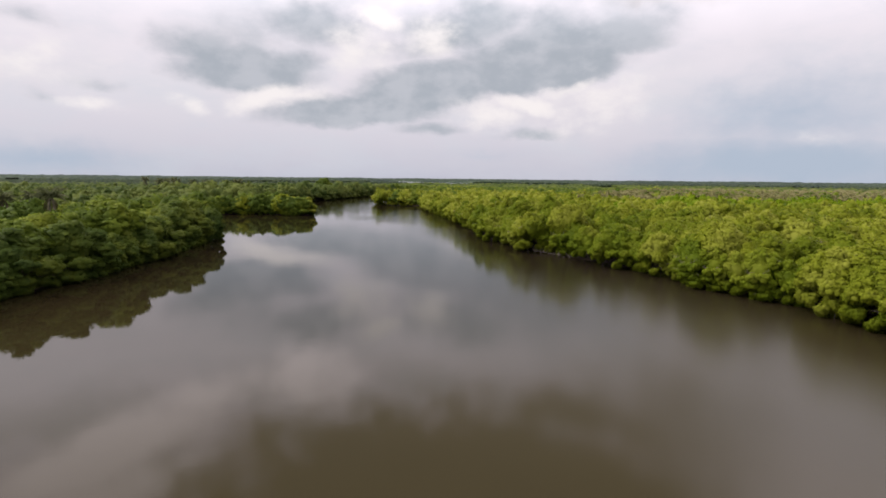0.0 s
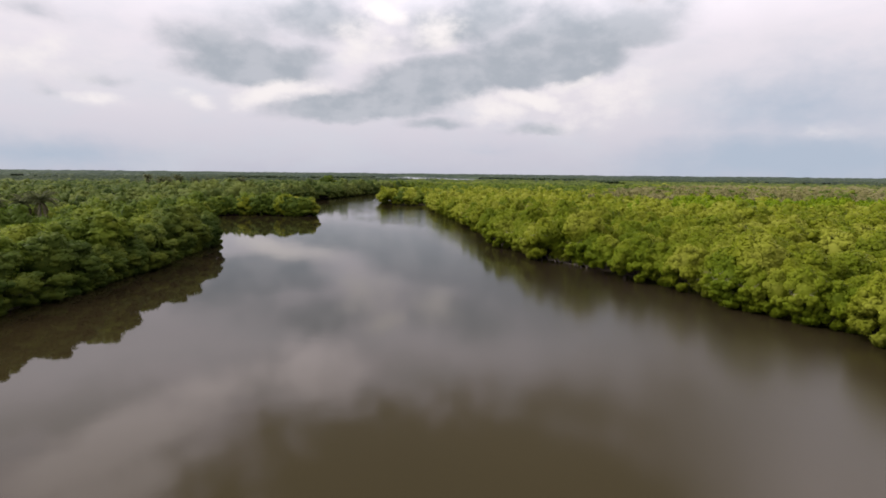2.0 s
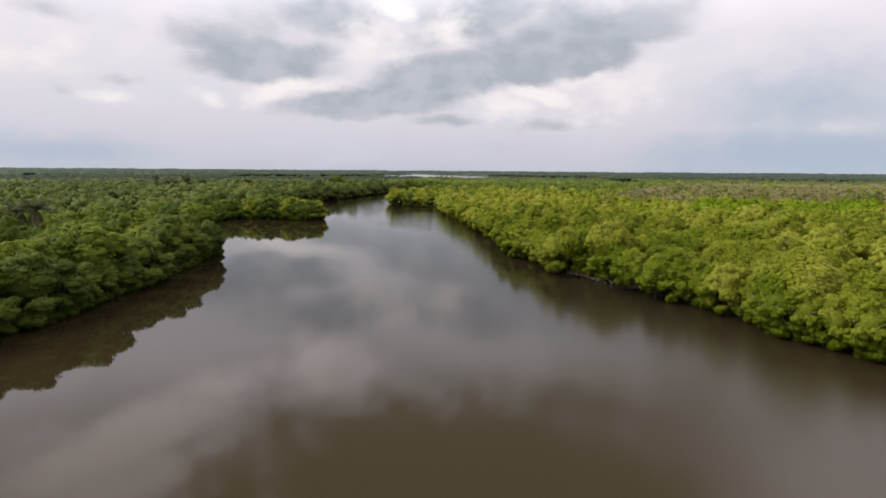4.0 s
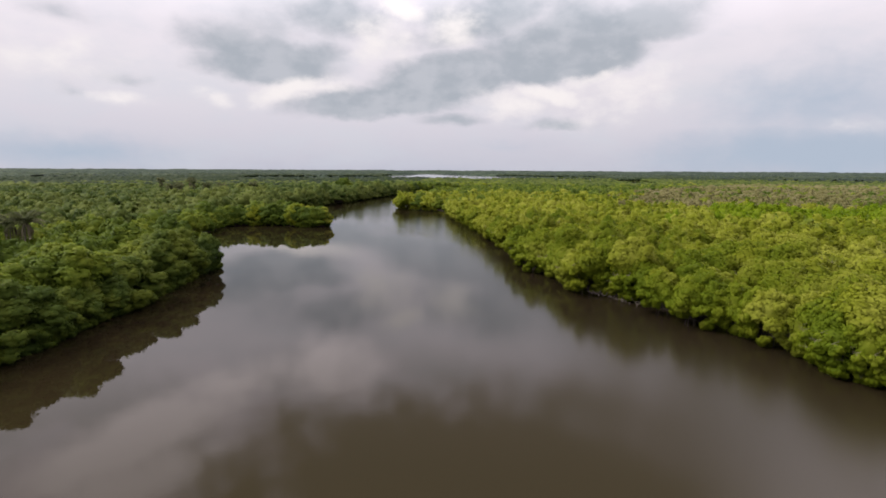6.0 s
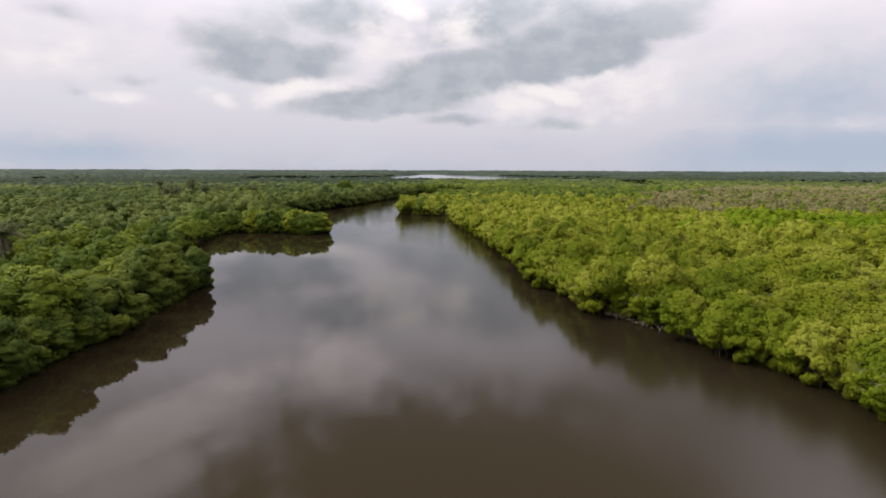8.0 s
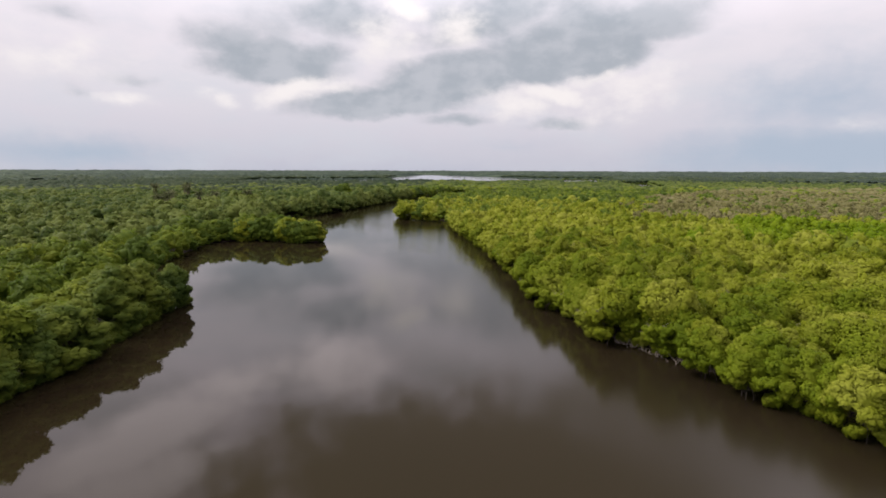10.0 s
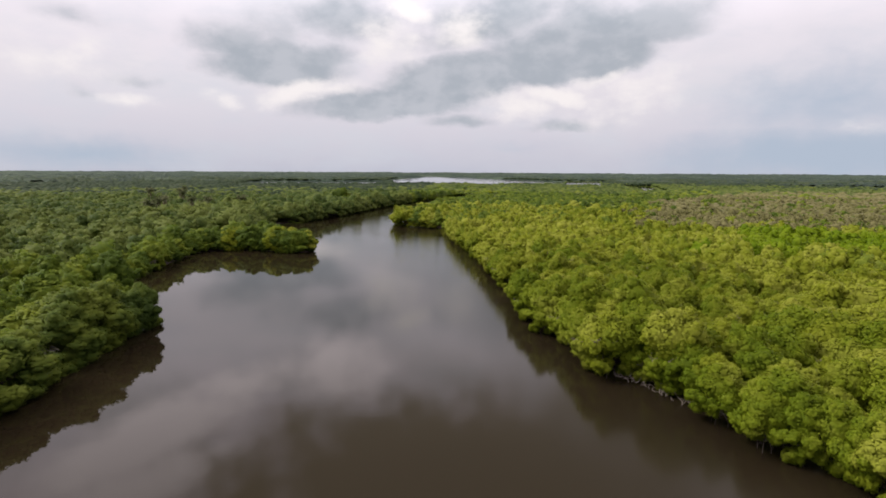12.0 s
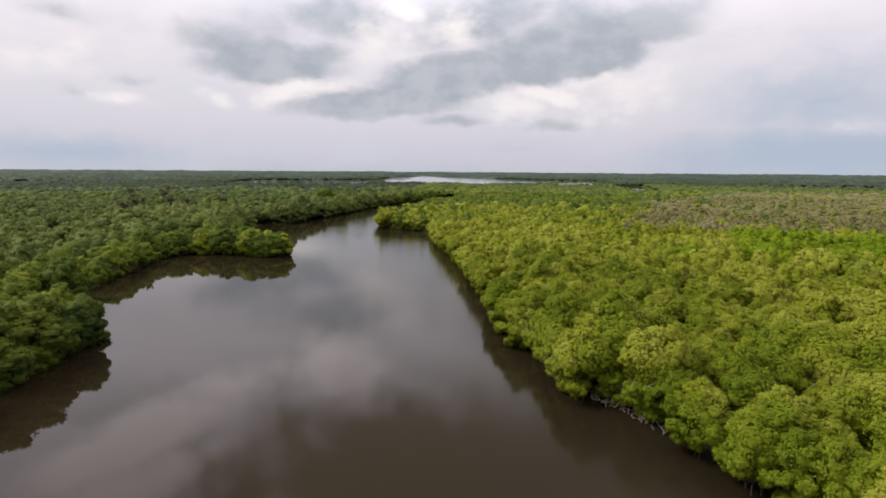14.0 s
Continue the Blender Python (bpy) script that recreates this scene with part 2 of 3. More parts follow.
def water_material():
    m, g = material("brown_river_water")
    at = g.add("ShaderNodeNewGeometry").outputs["Position"]
    sep = g.add("ShaderNodeSeparateXYZ", {0: at})
    silt = g.noise(at, 0.02, 4.0).outputs["Fac"]
    silty = g.ramp(silt, [(0.3, (0.0212, 0.0172, 0.0068)), (0.7, (0.0296, 0.0240, 0.0095))])
    upstream_brown = g.ramp(silt, [(0.3, (0.0114, 0.0084, 0.0046)), (0.7, (0.0144, 0.0106, 0.0058))])
    # olive water downstream turns to a darker brown upstream
    upstream_mix = g.range(g.math("ADD", sep.outputs[1], g.math("MULTIPLY", silt, 30.0)), 25.0, 110.0)
    colour = g.mix(upstream_mix, silty, upstream_brown)
    # calm along the sheltered bank, wind-ruffled towards the other one and upstream, with cat's paws
    wind = g.noise(g.vmath("MULTIPLY", at, (1.0, 0.35, 1.0)), 0.035, 4.0, 0.6).outputs["Fac"]
    paws = g.noise(g.vmath("MULTIPLY", at, (0.6, 1.0, 1.0)), 0.035, 3.0, 0.5).outputs["Fac"]
    reach_up = g.range(sep.outputs[1], 115.0, 300.0, 0.0, 62.0, smooth=False)
    across = g.math("ADD", g.math("ADD", sep.outputs[0], reach_up), g.math("MULTIPLY", wind, 40.0))
    ruffle = g.range(across, -28.0, 20.0)
    rough = g.range(ruffle, 0.0, 1.0, 0.0, 0.065, smooth=False)
    rough = g.math("ADD", rough, g.range(across, 18.0, 54.0, 0.0, 0.20))
    breeze = g.math("MULTIPLY", g.range(sep.outputs[1], 142.0, 195.0), g.range(across, 8.0, 34.0))
    pools = g.range(sep.outputs[1], 560.0, 800.0)
    open_water = g.math("MAXIMUM", g.math("MULTIPLY", breeze, g.range(paws, 0.3, 0.7, 0.45, 1.0)), pools)
    rough = g.math("MULTIPLY", rough, g.math("SUBTRACT", 1.0, g.math("MULTIPLY", open_water, 0.85)))
    wave = g.noise(g.vmath("MULTIPLY", at, (1.0, 1.6, 1.0)), 1.6, 3.0, 0.6).outputs["Fac"]
    swell = g.noise(at, 0.22, 2.0).outputs["Fac"]
    height = g.math("ADD", g.math("MULTIPLY", wave, 0.25), swell)
    bump = g.add("ShaderNodeBump", {"Height": height, "Strength": 0.05, "Distance": 0.12})
    ripple = g.noise(g.vmath("MULTIPLY", at, (0.7, 1.0, 1.0)), 1.1, 2.0, 0.5).outputs["Fac"]
    bump = g.add("ShaderNodeBump", {"Height": ripple, "Strength": g.math("MULTIPLY", open_water, 1.0), "Distance": 0.07, "Normal": bump.outputs[0]})
    s = g.add("ShaderNodeBsdfPrincipled", {"Base Color": colour, "Roughness": rough, "IOR": 1.333, "Normal": bump.outputs[0]})
    g.add("ShaderNodeOutputMaterial", {0: s.outputs[0]})
    return m


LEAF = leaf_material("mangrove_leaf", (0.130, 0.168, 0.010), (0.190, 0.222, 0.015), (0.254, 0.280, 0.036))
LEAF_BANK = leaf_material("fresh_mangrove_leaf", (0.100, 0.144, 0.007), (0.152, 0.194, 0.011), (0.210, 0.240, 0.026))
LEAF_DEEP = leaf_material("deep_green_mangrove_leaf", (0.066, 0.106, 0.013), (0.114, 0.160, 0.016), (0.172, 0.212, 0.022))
# deep green leaf with the shade of the bank's river front put into it
LEAF_SHADE_TONED = leaf_material("shade_toned_mangrove_leaf", (0.042, 0.071, 0.013), (0.074, 0.110, 0.017), (0.126, 0.161, 0.022))
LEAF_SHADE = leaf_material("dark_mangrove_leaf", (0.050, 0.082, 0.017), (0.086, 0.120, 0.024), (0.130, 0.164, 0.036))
LEAF_BRIGHT = leaf_material("young_mangrove_leaf", (0.084, 0.138, 0.004), (0.118, 0.184, 0.004), (0.154, 0.218, 0.008))
LEAF_DEAD = leaf_material("withered_mangrove_twigs", (0.098, 0.098, 0.030), (0.128, 0.124, 0.045), (0.158, 0.149, 0.063), 0.25)
LEAF_FAR_HAZED = far_material()
# haze over the distant forest is put into this greyed, bluish green
LEAF_HAZED = leaf_material("hazed_mangrove_leaf", (0.026, 0.046, 0.022), (0.043, 0.065, 0.030), (0.068, 0.090, 0.040))
PALM_LEAF = leaf_material("palm_frond", (0.062, 0.076, 0.030), (0.105, 0.118, 0.052), (0.165, 0.170, 0.090))
DRY_FROND = leaf_material("dry_palm_frond", (0.10, 0.088, 0.056), (0.16, 0.14, 0.09), (0.24, 0.21, 0.145), 0.1)
BARK = bark_material("mangrove_bark", (0.06, 0.05, 0.04), (0.19, 0.165, 0.135))
DEADWOOD = bark_material("bleached_deadwood", (0.060, 0.050, 0.040), (0.21, 0.178, 0.14))
ROOT = bark_material("wet_root_bark", (0.022, 0.018, 0.014), (0.075, 0.062, 0.048))
MUD = mud_material()
WATER = water_material()

# ---- plan of the river, in metres ----
LEFT_SHORE = [
    (-60, -400), (-58, -60), (-52, 40), (-52.6, 64), (-51.2, 76), (-51.0, 90), (-52.8, 105), (-54.6, 113), (-55.6, 120), (-56.0, 126.0), (-59.0, 129.5), (-66.0, 137), (-75, 153), (-82, 172),
    (-84, 190), (-86.5, 203), (-86, 213), (-74, 217), (-66, 215), (-54.5, 212), (-52.0, 215), (-56, 222), (-72, 232), (-88, 246), (-93, 272), (-92, 295), (-87, 315),
    (-79, 340), (-73, 375), (-69, 410), (-62, 450), (-54, 487), (-40, 540), (-15, 600),
]
RIGHT_SHORE = [
    (56, -400), (53, -60), (50, 20), (45, 45), (43, 53), (43, 61), (40, 67), (36, 74), (35, 80), (33, 87), (28, 92), (28, 96), (25, 99),
    (21, 106), (17, 111), (15.5, 119), (14.5, 125), (10, 132), (10, 144), (9, 156), (7, 172), (3, 200), (-2, 227), (-7, 250), (-11, 287),
    (-20, 294), (-33, 299), (-37, 307), (-35, 330), (-28, 380), (-12, 460), (10, 540), (5, 580),
]
PALMS = [(-90.0, 125.0, 9.6, 3.6), (-96.5, 129.0, 8.8, 3.2), (-101.0, 125.0, 9.0, 3.2), (-139, 272, 8.4, 3.0), (-144, 317, 8.8, 3.0), (-135, 318, 8.6, 2.8), (-151, 300, 8.4, 2.8),
         (-166, 332, 8.6, 2.8), (-128, 296, 8.2, 2.6), (-120, 322, 8.4, 2.8), (-190, 394, 8.8, 2.8), (-205, 419, 9.0, 3.0), (-222, 411, 8.8, 3.0), (-228, 468, 9.2, 3.0)]  # x, y, height, frond length
LAGOON = [(-134, 965), (-238, 1700), (-226, 2080), (-206, 2460), (-236, 2900), (-190, 2700), (30, 2040), (180, 1580), (240, 1400), (150, 1010), (30, 965)]
SIDE_LAGOON = [(-400, 890), (-150, 905), (-160, 965), (-205, 1420), (-330, 1330), (-470, 1300)]
POND = [(196, 680), (228, 676), (318, 1040), (262, 1045)]
INLET = [(135, 900), (200, 890), (330, 1480), (245, 1500)]
RIVER = LEFT_SHORE + RIGHT_SHORE[::-1]
WITHERED = [(72, 246), (160, 250), (330, 330), (620, 640), (300, 640), (150, 470), (85, 330)]
YOUNG = [(76, 222), (82, 196), (106, 184), (170, 200), (260, 262), (300, 300), (160, 246)]


def inside(points, polygon):
    """Which points lie in a polygon."""
    hit = np.zeros(len(points), bool)
    px, py = points[:, 0], points[:, 1]
    for (ax, ay), (bx, by) in zip(polygon, polygon[1:] + polygon[:1]):
        if ay != by:
            hit ^= ((ay > py) != (by > py)) & (px < (bx - ax) * (py - ay) / (by - ay) + ax)
    return hit


def off_edge(points, polygon):
    """Metres from the polygon's edge; negative inside it."""
    best = np.full(len(points), 1e9)
    for a, b in zip(polygon, polygon[1:] + polygon[:1]):
        a, b = np.array(a, float), np.array(b, float)
        ab = b - a
        k = np.clip(((points - a) @ ab) / (ab @ ab), 0, 1)
        best = np.minimum(best, np.linalg.norm(points - a - k[:, None] * ab, axis=1))
    return np.where(inside(points, polygon), -best, best)


def from_water(points):
    d = off_edge(points, RIVER)
    for pool in (LAGOON, SIDE_LAGOON, POND, INLET):
        d = np.minimum(d, off_edge(points, pool))
    return d


def smooth_noise(points, size, seed):
    """Cheap value noise from 0 to 1 over the plan, with cells of that size."""
    p = points / size
    i = np.floor(p).astype(np.int64)
    f = p - i
    f = f * f * (3 - 2 * f)

    def cell(a, b):
        h = np.sin(a * 127.1 + b * 311.7 + seed * 74.7) * 43758.5453
        return h - np.floor(h)

    x, y = i[:, 0], i[:, 1]
    low = cell(x, y) * (1 - f[:, 0]) + cell(x + 1, y) * f[:, 0]
    high = cell(x, y + 1) * (1 - f[:, 0]) + cell(x + 1, y + 1) * f[:, 0]
    return low * (1 - f[:, 1]) + high * f[:, 1]


# ---- mesh helpers ----
class Shape:
    """Vertices with triangles and quads, as arrays."""

    def __init__(self):
        self.v, self.t, self.q, self.n, self.normals = [], [], [], 0, []

    def put(self, v, tris=None, quads=None, normals=None):
        v = np.asarray(v, float).reshape(-1, 3)
        if normals is not None:
            self.normals.append(normals)
        if tris is not None and len(tris):
            self.t.append(np.asarray(tris, np.int64) + self.n)
        if quads is not None and len(quads):
            self.q.append(np.asarray(quads, np.int64) + self.n)
        self.v.append(v)
        self.n += len(v)

    def arrays(self):
        t = np.concatenate(self.t) if self.t else np.zeros((0, 3), np.int64)
        q = np.concatenate(self.q) if self.q else np.zeros((0, 4), np.int64)
        return np.concatenate(self.v), t, q, np.concatenate(self.normals) if self.normals else None


def to_mesh(name, shape, mat, smooth=False, tone=None):
    v, t, q, *soft = shape.arrays() if isinstance(shape, Shape) else shape
    me = bpy.data.meshes.new(name)
    me.vertices.add(len(v))
    me.vertices.foreach_set("co", v.astype(np.float32).ravel())
    loops = np.concatenate([t.ravel(), q.ravel()]).astype(np.int32)
    me.loops.add(len(loops))
    me.loops.foreach_set("vertex_index", loops)
    starts = np.concatenate([np.arange(len(t)) * 3, len(t) * 3 + np.arange(len(q)) * 4]).astype(np.int32)
    me.polygons.add(len(starts))
    me.polygons.foreach_set("loop_start", starts)
    round_normals = soft[0] if soft else None
    me.polygons.foreach_set("use_smooth", np.full(len(starts), smooth or round_normals is not None))
    me.materials.append(mat)
    if tone is not None:
        me.attributes.new("tone", "FLOAT", "POINT").data.foreach_set("value", tone.astype(np.float32))
    me.update(calc_edges=True)
    if round_normals is not None:
        me.normals_split_custom_set_from_vertices(round_normals.astype(np.float32))
    return me


def part(name, shape, mat, parent, label="", smooth=False):
    ob = new(name, to_mesh(name, shape, mat, smooth) if not isinstance(shape, bpy.types.Mesh) else shape)
    ob.parent = parent
    return tagged(ob, label) if label else ob


def unit(v):
    return v / np.maximum(np.linalg.norm(v, axis=-1, keepdims=True), 1e-9)


def ball(level):
    bm = bmesh.new()
    bmesh.ops.create_icosphere(bm, subdivisions=level, radius=1)
    bm.verts.ensure_lookup_table()
    v = np.array([x.co[:] for x in bm.verts])
    f = np.array([[x.index for x in p.verts] for p in bm.faces])
    bm.free()
    return v, f


BALLS = {1: ball(1)}


def leaf_tufts(shape, rng, at, normal, size, puff):
    """Pointed tufts of leaves at places, facing their normals; puff: the smooth normals of the clump."""
    n = len(at)
    normal = unit(normal)
    side = unit(np.cross(normal, rng.normal(size=(n, 3))))
    along = np.cross(normal, side)
    s = (size * rng.uniform(0.65, 1.35, n))[:, None]
    v = np.stack([at - along * s * 0.4 - side * s * 0.42, at - along * s * 0.4 + side * s * 0.42, at + along * s * 0.6 - normal * s * 0.12], 1)
    shape.put(v, tris=np.arange(n * 3).reshape(n, 3), normals=np.repeat(puff, 3, axis=0))


def tube(shape, points, radii, sides=6):
    """A tapered, bent stem."""
    points = np.asarray(points, float)
    rings = []
    for i, p in enumerate(points):
        d = unit(points[min(i + 1, len(points) - 1)] - points[max(i - 1, 0)])
        a = unit(np.cross(d, (0.31, 0.95, 0.05) if abs(d[2]) > 0.8 else (0, 0, 1)))
        b = np.cross(d, a)
        w = np.arange(sides) * 2 * math.pi / sides
        rings.append(p + radii[i] * (np.cos(w)[:, None] * a + np.sin(w)[:, None] * b))
    quads = [[i * sides + j, i * sides + (j + 1) % sides, (i + 1) * sides + (j + 1) % sides, (i + 1) * sides + j] for i in range(len(points) - 1) for j in range(sides)]
    shape.put(np.concatenate(rings), quads=quads)


# ---- mangrove trees ----
def lobes_of(rng, bank, heads, small, clump=1.0):
    """Clumps that make up a crown: centre and radii. Rounded heads stand over the dome of the crown, each knobbed with small clumps. A bank tree reaches out over the water, towards +x; bank: the height down to which it hangs."""
    wide, tall = rng.uniform(1.6, 2.1), rng.uniform(2.1, 2.8)
    middle = np.array((rng.uniform(-0.3, 0.3), rng.uniform(-0.3, 0.3), 3.9))
    rows = [(middle, np.array((wide * 1.05, wide * 1.05, tall * 1.05)))]
    tops = []
    for k in range(heads):
        up = 1 - 1.15 * (k + 0.35) / heads
        a = k * 2.4 + rng.uniform(-0.35, 0.35)
        flat = math.sqrt(max(0.0, 1 - up * up))
        d = np.array((wide * flat * math.cos(a), wide * flat * math.sin(a), tall * up))
        s = rng.uniform(0.85, 1.25) * clump
        tops.append((middle + d * rng.uniform(0.68, 0.95), np.array((s, s, s * rng.uniform(0.95, 1.2)))))
    if bank:
        for k in range(heads):
            z = rng.uniform(bank, max(3.8, bank + 1.2))
            reach = 1.2 + 0.5 * z + rng.uniform(-0.4, 0.4)
            s = rng.uniform(0.75, 1.15) * clump
            tops.append((np.array((min(reach, 2.7) - 0.6, rng.uniform(-2.0, 2.0), z)), np.array((s, s, s * 0.8))))
        for y in (-2.2, -1.1, 0.0, 1.1, 2.2) if bank < 0.4 else ():  # a skirt of boughs dipping into the water
            s = rng.uniform(0.7, 0.95)
            tops.append((np.array((rng.uniform(0.3, 1.3), y + rng.uniform(-0.3, 0.3), rng.uniform(0.35, 0.8))), np.array((s, s, s * 0.8))))
    rows += tops
    for c, r in tops:
        for k in range(small):
            d = unit(rng.normal(size=3) + unit(c - middle) * 0.9 + np.array((0, 0, 0.35)))
            s = rng.uniform(0.34, 0.58) * clump
            rows.append((c + d * r * rng.uniform(0.72, 0.96), np.array((s, s, s * 1.1))))
    return rows


def crown(rng, lobes, count, size, level, grain=0.10, core=0.77, loose=0.42):
    shape = Shape()
    c = np.array([r[0] for r in lobes])
    r = np.array([r[1] for r in lobes])
    bv, bf = BALLS[level]
    for ci, ri in zip(c, r):
        lump = 1 + rng.uniform(-grain, grain, len(bv))
        shape.put(ci + bv * lump[:, None] * ri * core, tris=bf, normals=unit(0.85 * unit(bv / ri) + 0.45 * unit(ci + bv * ri - c[0] + np.array((0, 0, 1.3)))))
    if count:
        weight = r[:, 0] * r[:, 1]
        pick = rng.choice(len(c), count * 3, p=weight / weight.sum())
        d = unit(rng.normal(size=(count * 3, 3)) + np.array((0, 0, 0.3)))
        at = c[pick] + d * r[pick] * rng.uniform(0.86, 1.10, (count * 3, 1))
        near = (np.linalg.norm((at[:, None] - c[None]) / r[None], axis=2) < 0.80).any(1)
        keep = np.where(~near)[0][:count]
        out = d[keep]
        puff = unit(0.85 * out + 0.45 * unit(at[keep] - c[0] + np.array((0, 0, 1.3))) + rng.normal(size=out.shape) * 0.07)
        leaf_tufts(shape, rng, at[keep], out + rng.normal(size=out.shape) * loose + np.array((0, 0, 0.1)), size, puff)
    return shape


def trunk(rng):
    """The stem, and where the limbs leave it."""
    shape = Shape()
    top = np.array((rng.uniform(-0.3, 0.3), rng.uniform(-0.3, 0.3), 3.4))
    tube(shape, [(0, 0, 0.7), top * (0.4, 0.4, 0.55) + (0.1, 0, 0), top], [0.15, 0.12, 0.09])
    return shape, top


def limb(rng, top, end):
    shape = Shape()
    tube(shape, [top * (0.7, 0.7, 0.75), (top + end) / 2 + rng.uniform(-0.2, 0.2, 3), end], [0.08, 0.055, 0.02], 5)
    return shape


def stilt_root(rng, bearing):
    shape = Shape()
    r, h = rng.uniform(0.7, 1.5), rng.uniform(0.7, 1.5)
    d = np.array((math.cos(bearing), math.sin(bearing), 0))
    tube(shape, [d * 0.05 + (0, 0, h), d * r * 0.55 + (0, 0, h * 0.85), d * r * 0.9 + (0, 0, h * 0.4), d * r + (0, 0, -0.9)], [0.05, 0.045, 0.035, 0.03], 4)
    return shape


# ---- ground and water: two sheets to the horizon ----
def spread(fine, coarse):
    return np.array(sorted(set(np.round(np.concatenate([fine, coarse]), 2))))


def make_ground():
    xs = spread(np.arange(-110, 71, 3.0), np.concatenate([-np.arange(112, 480, 10), -np.geomspace(490, 4900, 20), np.arange(73, 420, 8), np.geomspace(430, 4900, 20)]))
    ys = spread(np.arange(20, 330, 3.0), np.concatenate([np.linspace(-4900, -400, 12), np.arange(-390, 20, 15), np.arange(332, 1000, 12), np.geomspace(1000, 4900, 80)]))
    gx, gy = np.meshgrid(xs, ys)
    p = np.stack([gx.ravel(), gy.ravel()], 1)
    d = from_water(p)
    z = np.clip((d - np.where(p[:, 1] > 225, 4.0, np.where(p[:, 0] < -20, -0.3, 2.2))) * 0.5, -1.6, 0.42) + np.where(d > 3.8, (smooth_noise(p, 3.1, 2) - 0.5) * 0.25, 0)
    nx, ny = len(xs), len(ys)
    i = np.arange(nx * (ny - 1)).reshape(ny - 1, nx)[:, :-1].ravel()
    quads = np.stack([i, i + 1, i + nx + 1, i + nx], 1)
    ob = new("ground", to_mesh("ground", (np.column_stack([p, z]), np.zeros((0, 3), np.int64), quads), MUD, True))
    tagged(ob, "dark wet mud flat beneath the mangrove forest", "ground", kind="structure")
    s = Shape()
    s.put([(-4900, -4900, 0), (4900, -4900, 0), (4900, 4900, 0), (-4900, 4900, 0)], quads=[(0, 1, 2, 3)])
    water = new("water", to_mesh("water", s, WATER))
    tagged(water, "calm silty brown river water mirroring the clouds", "water", kind="structure")


make_ground()

# ---- where trees stand ----
rng = np.random.default_rng(7)


def scatter(x0, x1, y0, y1, step):
    xs, ys = np.arange(x0, x1, step), np.arange(y0, y1, step * 0.87)
    gx, gy = np.meshgrid(xs, ys)
    gx[1::2] += step / 2
    p = np.stack([gx.ravel(), gy.ravel()], 1)
    return p + rng.uniform(-0.34, 0.34, p.shape) * step


def shore_row(shore, to_land, y0, y1, step, inset):
    """Trees along a shore, with the bearing in degrees of the open water."""
    rows, carry = [], 0.0
    for a, b in zip(shore, shore[1:]):
        a, b = np.array(a, float), np.array(b, float)
        length = np.linalg.norm(b - a)
        d = (b - a) / length
        land = np.array((d[1], -d[0])) * to_land
        s = carry
        while s < length:
            bare = 2.7 if to_land > 0 and 101 < (a + d * s)[1] < 110 else 0.0
            p = a + d * s + land * (inset + bare + rng.uniform(-0.7, 0.9))
            if y0 < p[1] < y1:
                rows.append((p[0], p[1], math.degrees(math.atan2(-land[1], -land[0]))))
            s += step * rng.uniform(0.8, 1.25)
        carry = s - length
    return rows


bank_rows = shore_row(LEFT_SHORE, -1, 30, 640, 4.2, 0.7) + shore_row(RIGHT_SHORE, 1, 20, 560, 2.9, 0.9)
# the promontory is so narrow that both of its shores are planted from the middle
for px in np.arange(-88, -54.5, 2.3):
    front = float(np.interp(px, [-82, -74, -66, -55], [215.0, 218.0, 216.0, 213.2]))
    bank_rows += [(px, front + rng.uniform(-0.3, 0.4), -90 + rng.uniform(-15, 15)), (px - 1.0, front + 3.4 + rng.uniform(-0.4, 0.4), 90 + rng.uniform(-15, 15))]
bank = np.array(bank_rows)
bank = bank[from_water(bank[:, :2]) > 0.4]


def in_view(p, half):
    return np.abs(np.degrees(np.arctan2(p[:, 0], p[:, 1] + 25))) < half


near = np.concatenate([scatter(-330, -8, 10, 420, 7.0), scatter(-8, 330, 10, 420, 4.4)])
away = np.hypot(near[:, 0], near[:, 1] - 25)
near = near[np.hypot(near[:, 0] - 29, near[:, 1] - 129) > 3.4]
for px, py, _, size in PALMS:
    near = near[np.hypot(near[:, 0] - px - 1.0, near[:, 1] - py + 1.5) > size * 0.55 + 0.4]
away = np.hypot(near[:, 0], near[:, 1] - 25)
near = near[(from_water(near) > 3.0) & in_view(near, 45) & (away < 330)]
far = scatter(-1150, 1150, 60, 1180, 7.0)
away = np.hypot(far[:, 0], far[:, 1] - 25)
far = far[(from_water(far) > 1.2) & in_view(far, 45) & (away >= 330) & (away < 1150)]
rest = scatter(-420, 420, -300, 420, 8.5)
away = np.hypot(rest[:, 0], rest[:, 1] - 25)
rest = rest[(from_water(rest) > 4.0) & ~in_view(rest, 45) & (away < 430)]


def nearness(p):
    """Metres from the reach of river that is flown over."""
    y = np.clip(p[:, 1], 40, 125)
    return np.hypot(p[:, 0] + 2, p[:, 1] - y)


# ---- the trees along the reach: things of their own ----
sites = [(x, y, a, True) for x, y, a in bank] + [(x, y, rng.uniform(0, 360), False) for x, y in near]
order = np.argsort(nearness(np.array([s[:2] for s in sites])))
mine = set(order[:300].tolist())


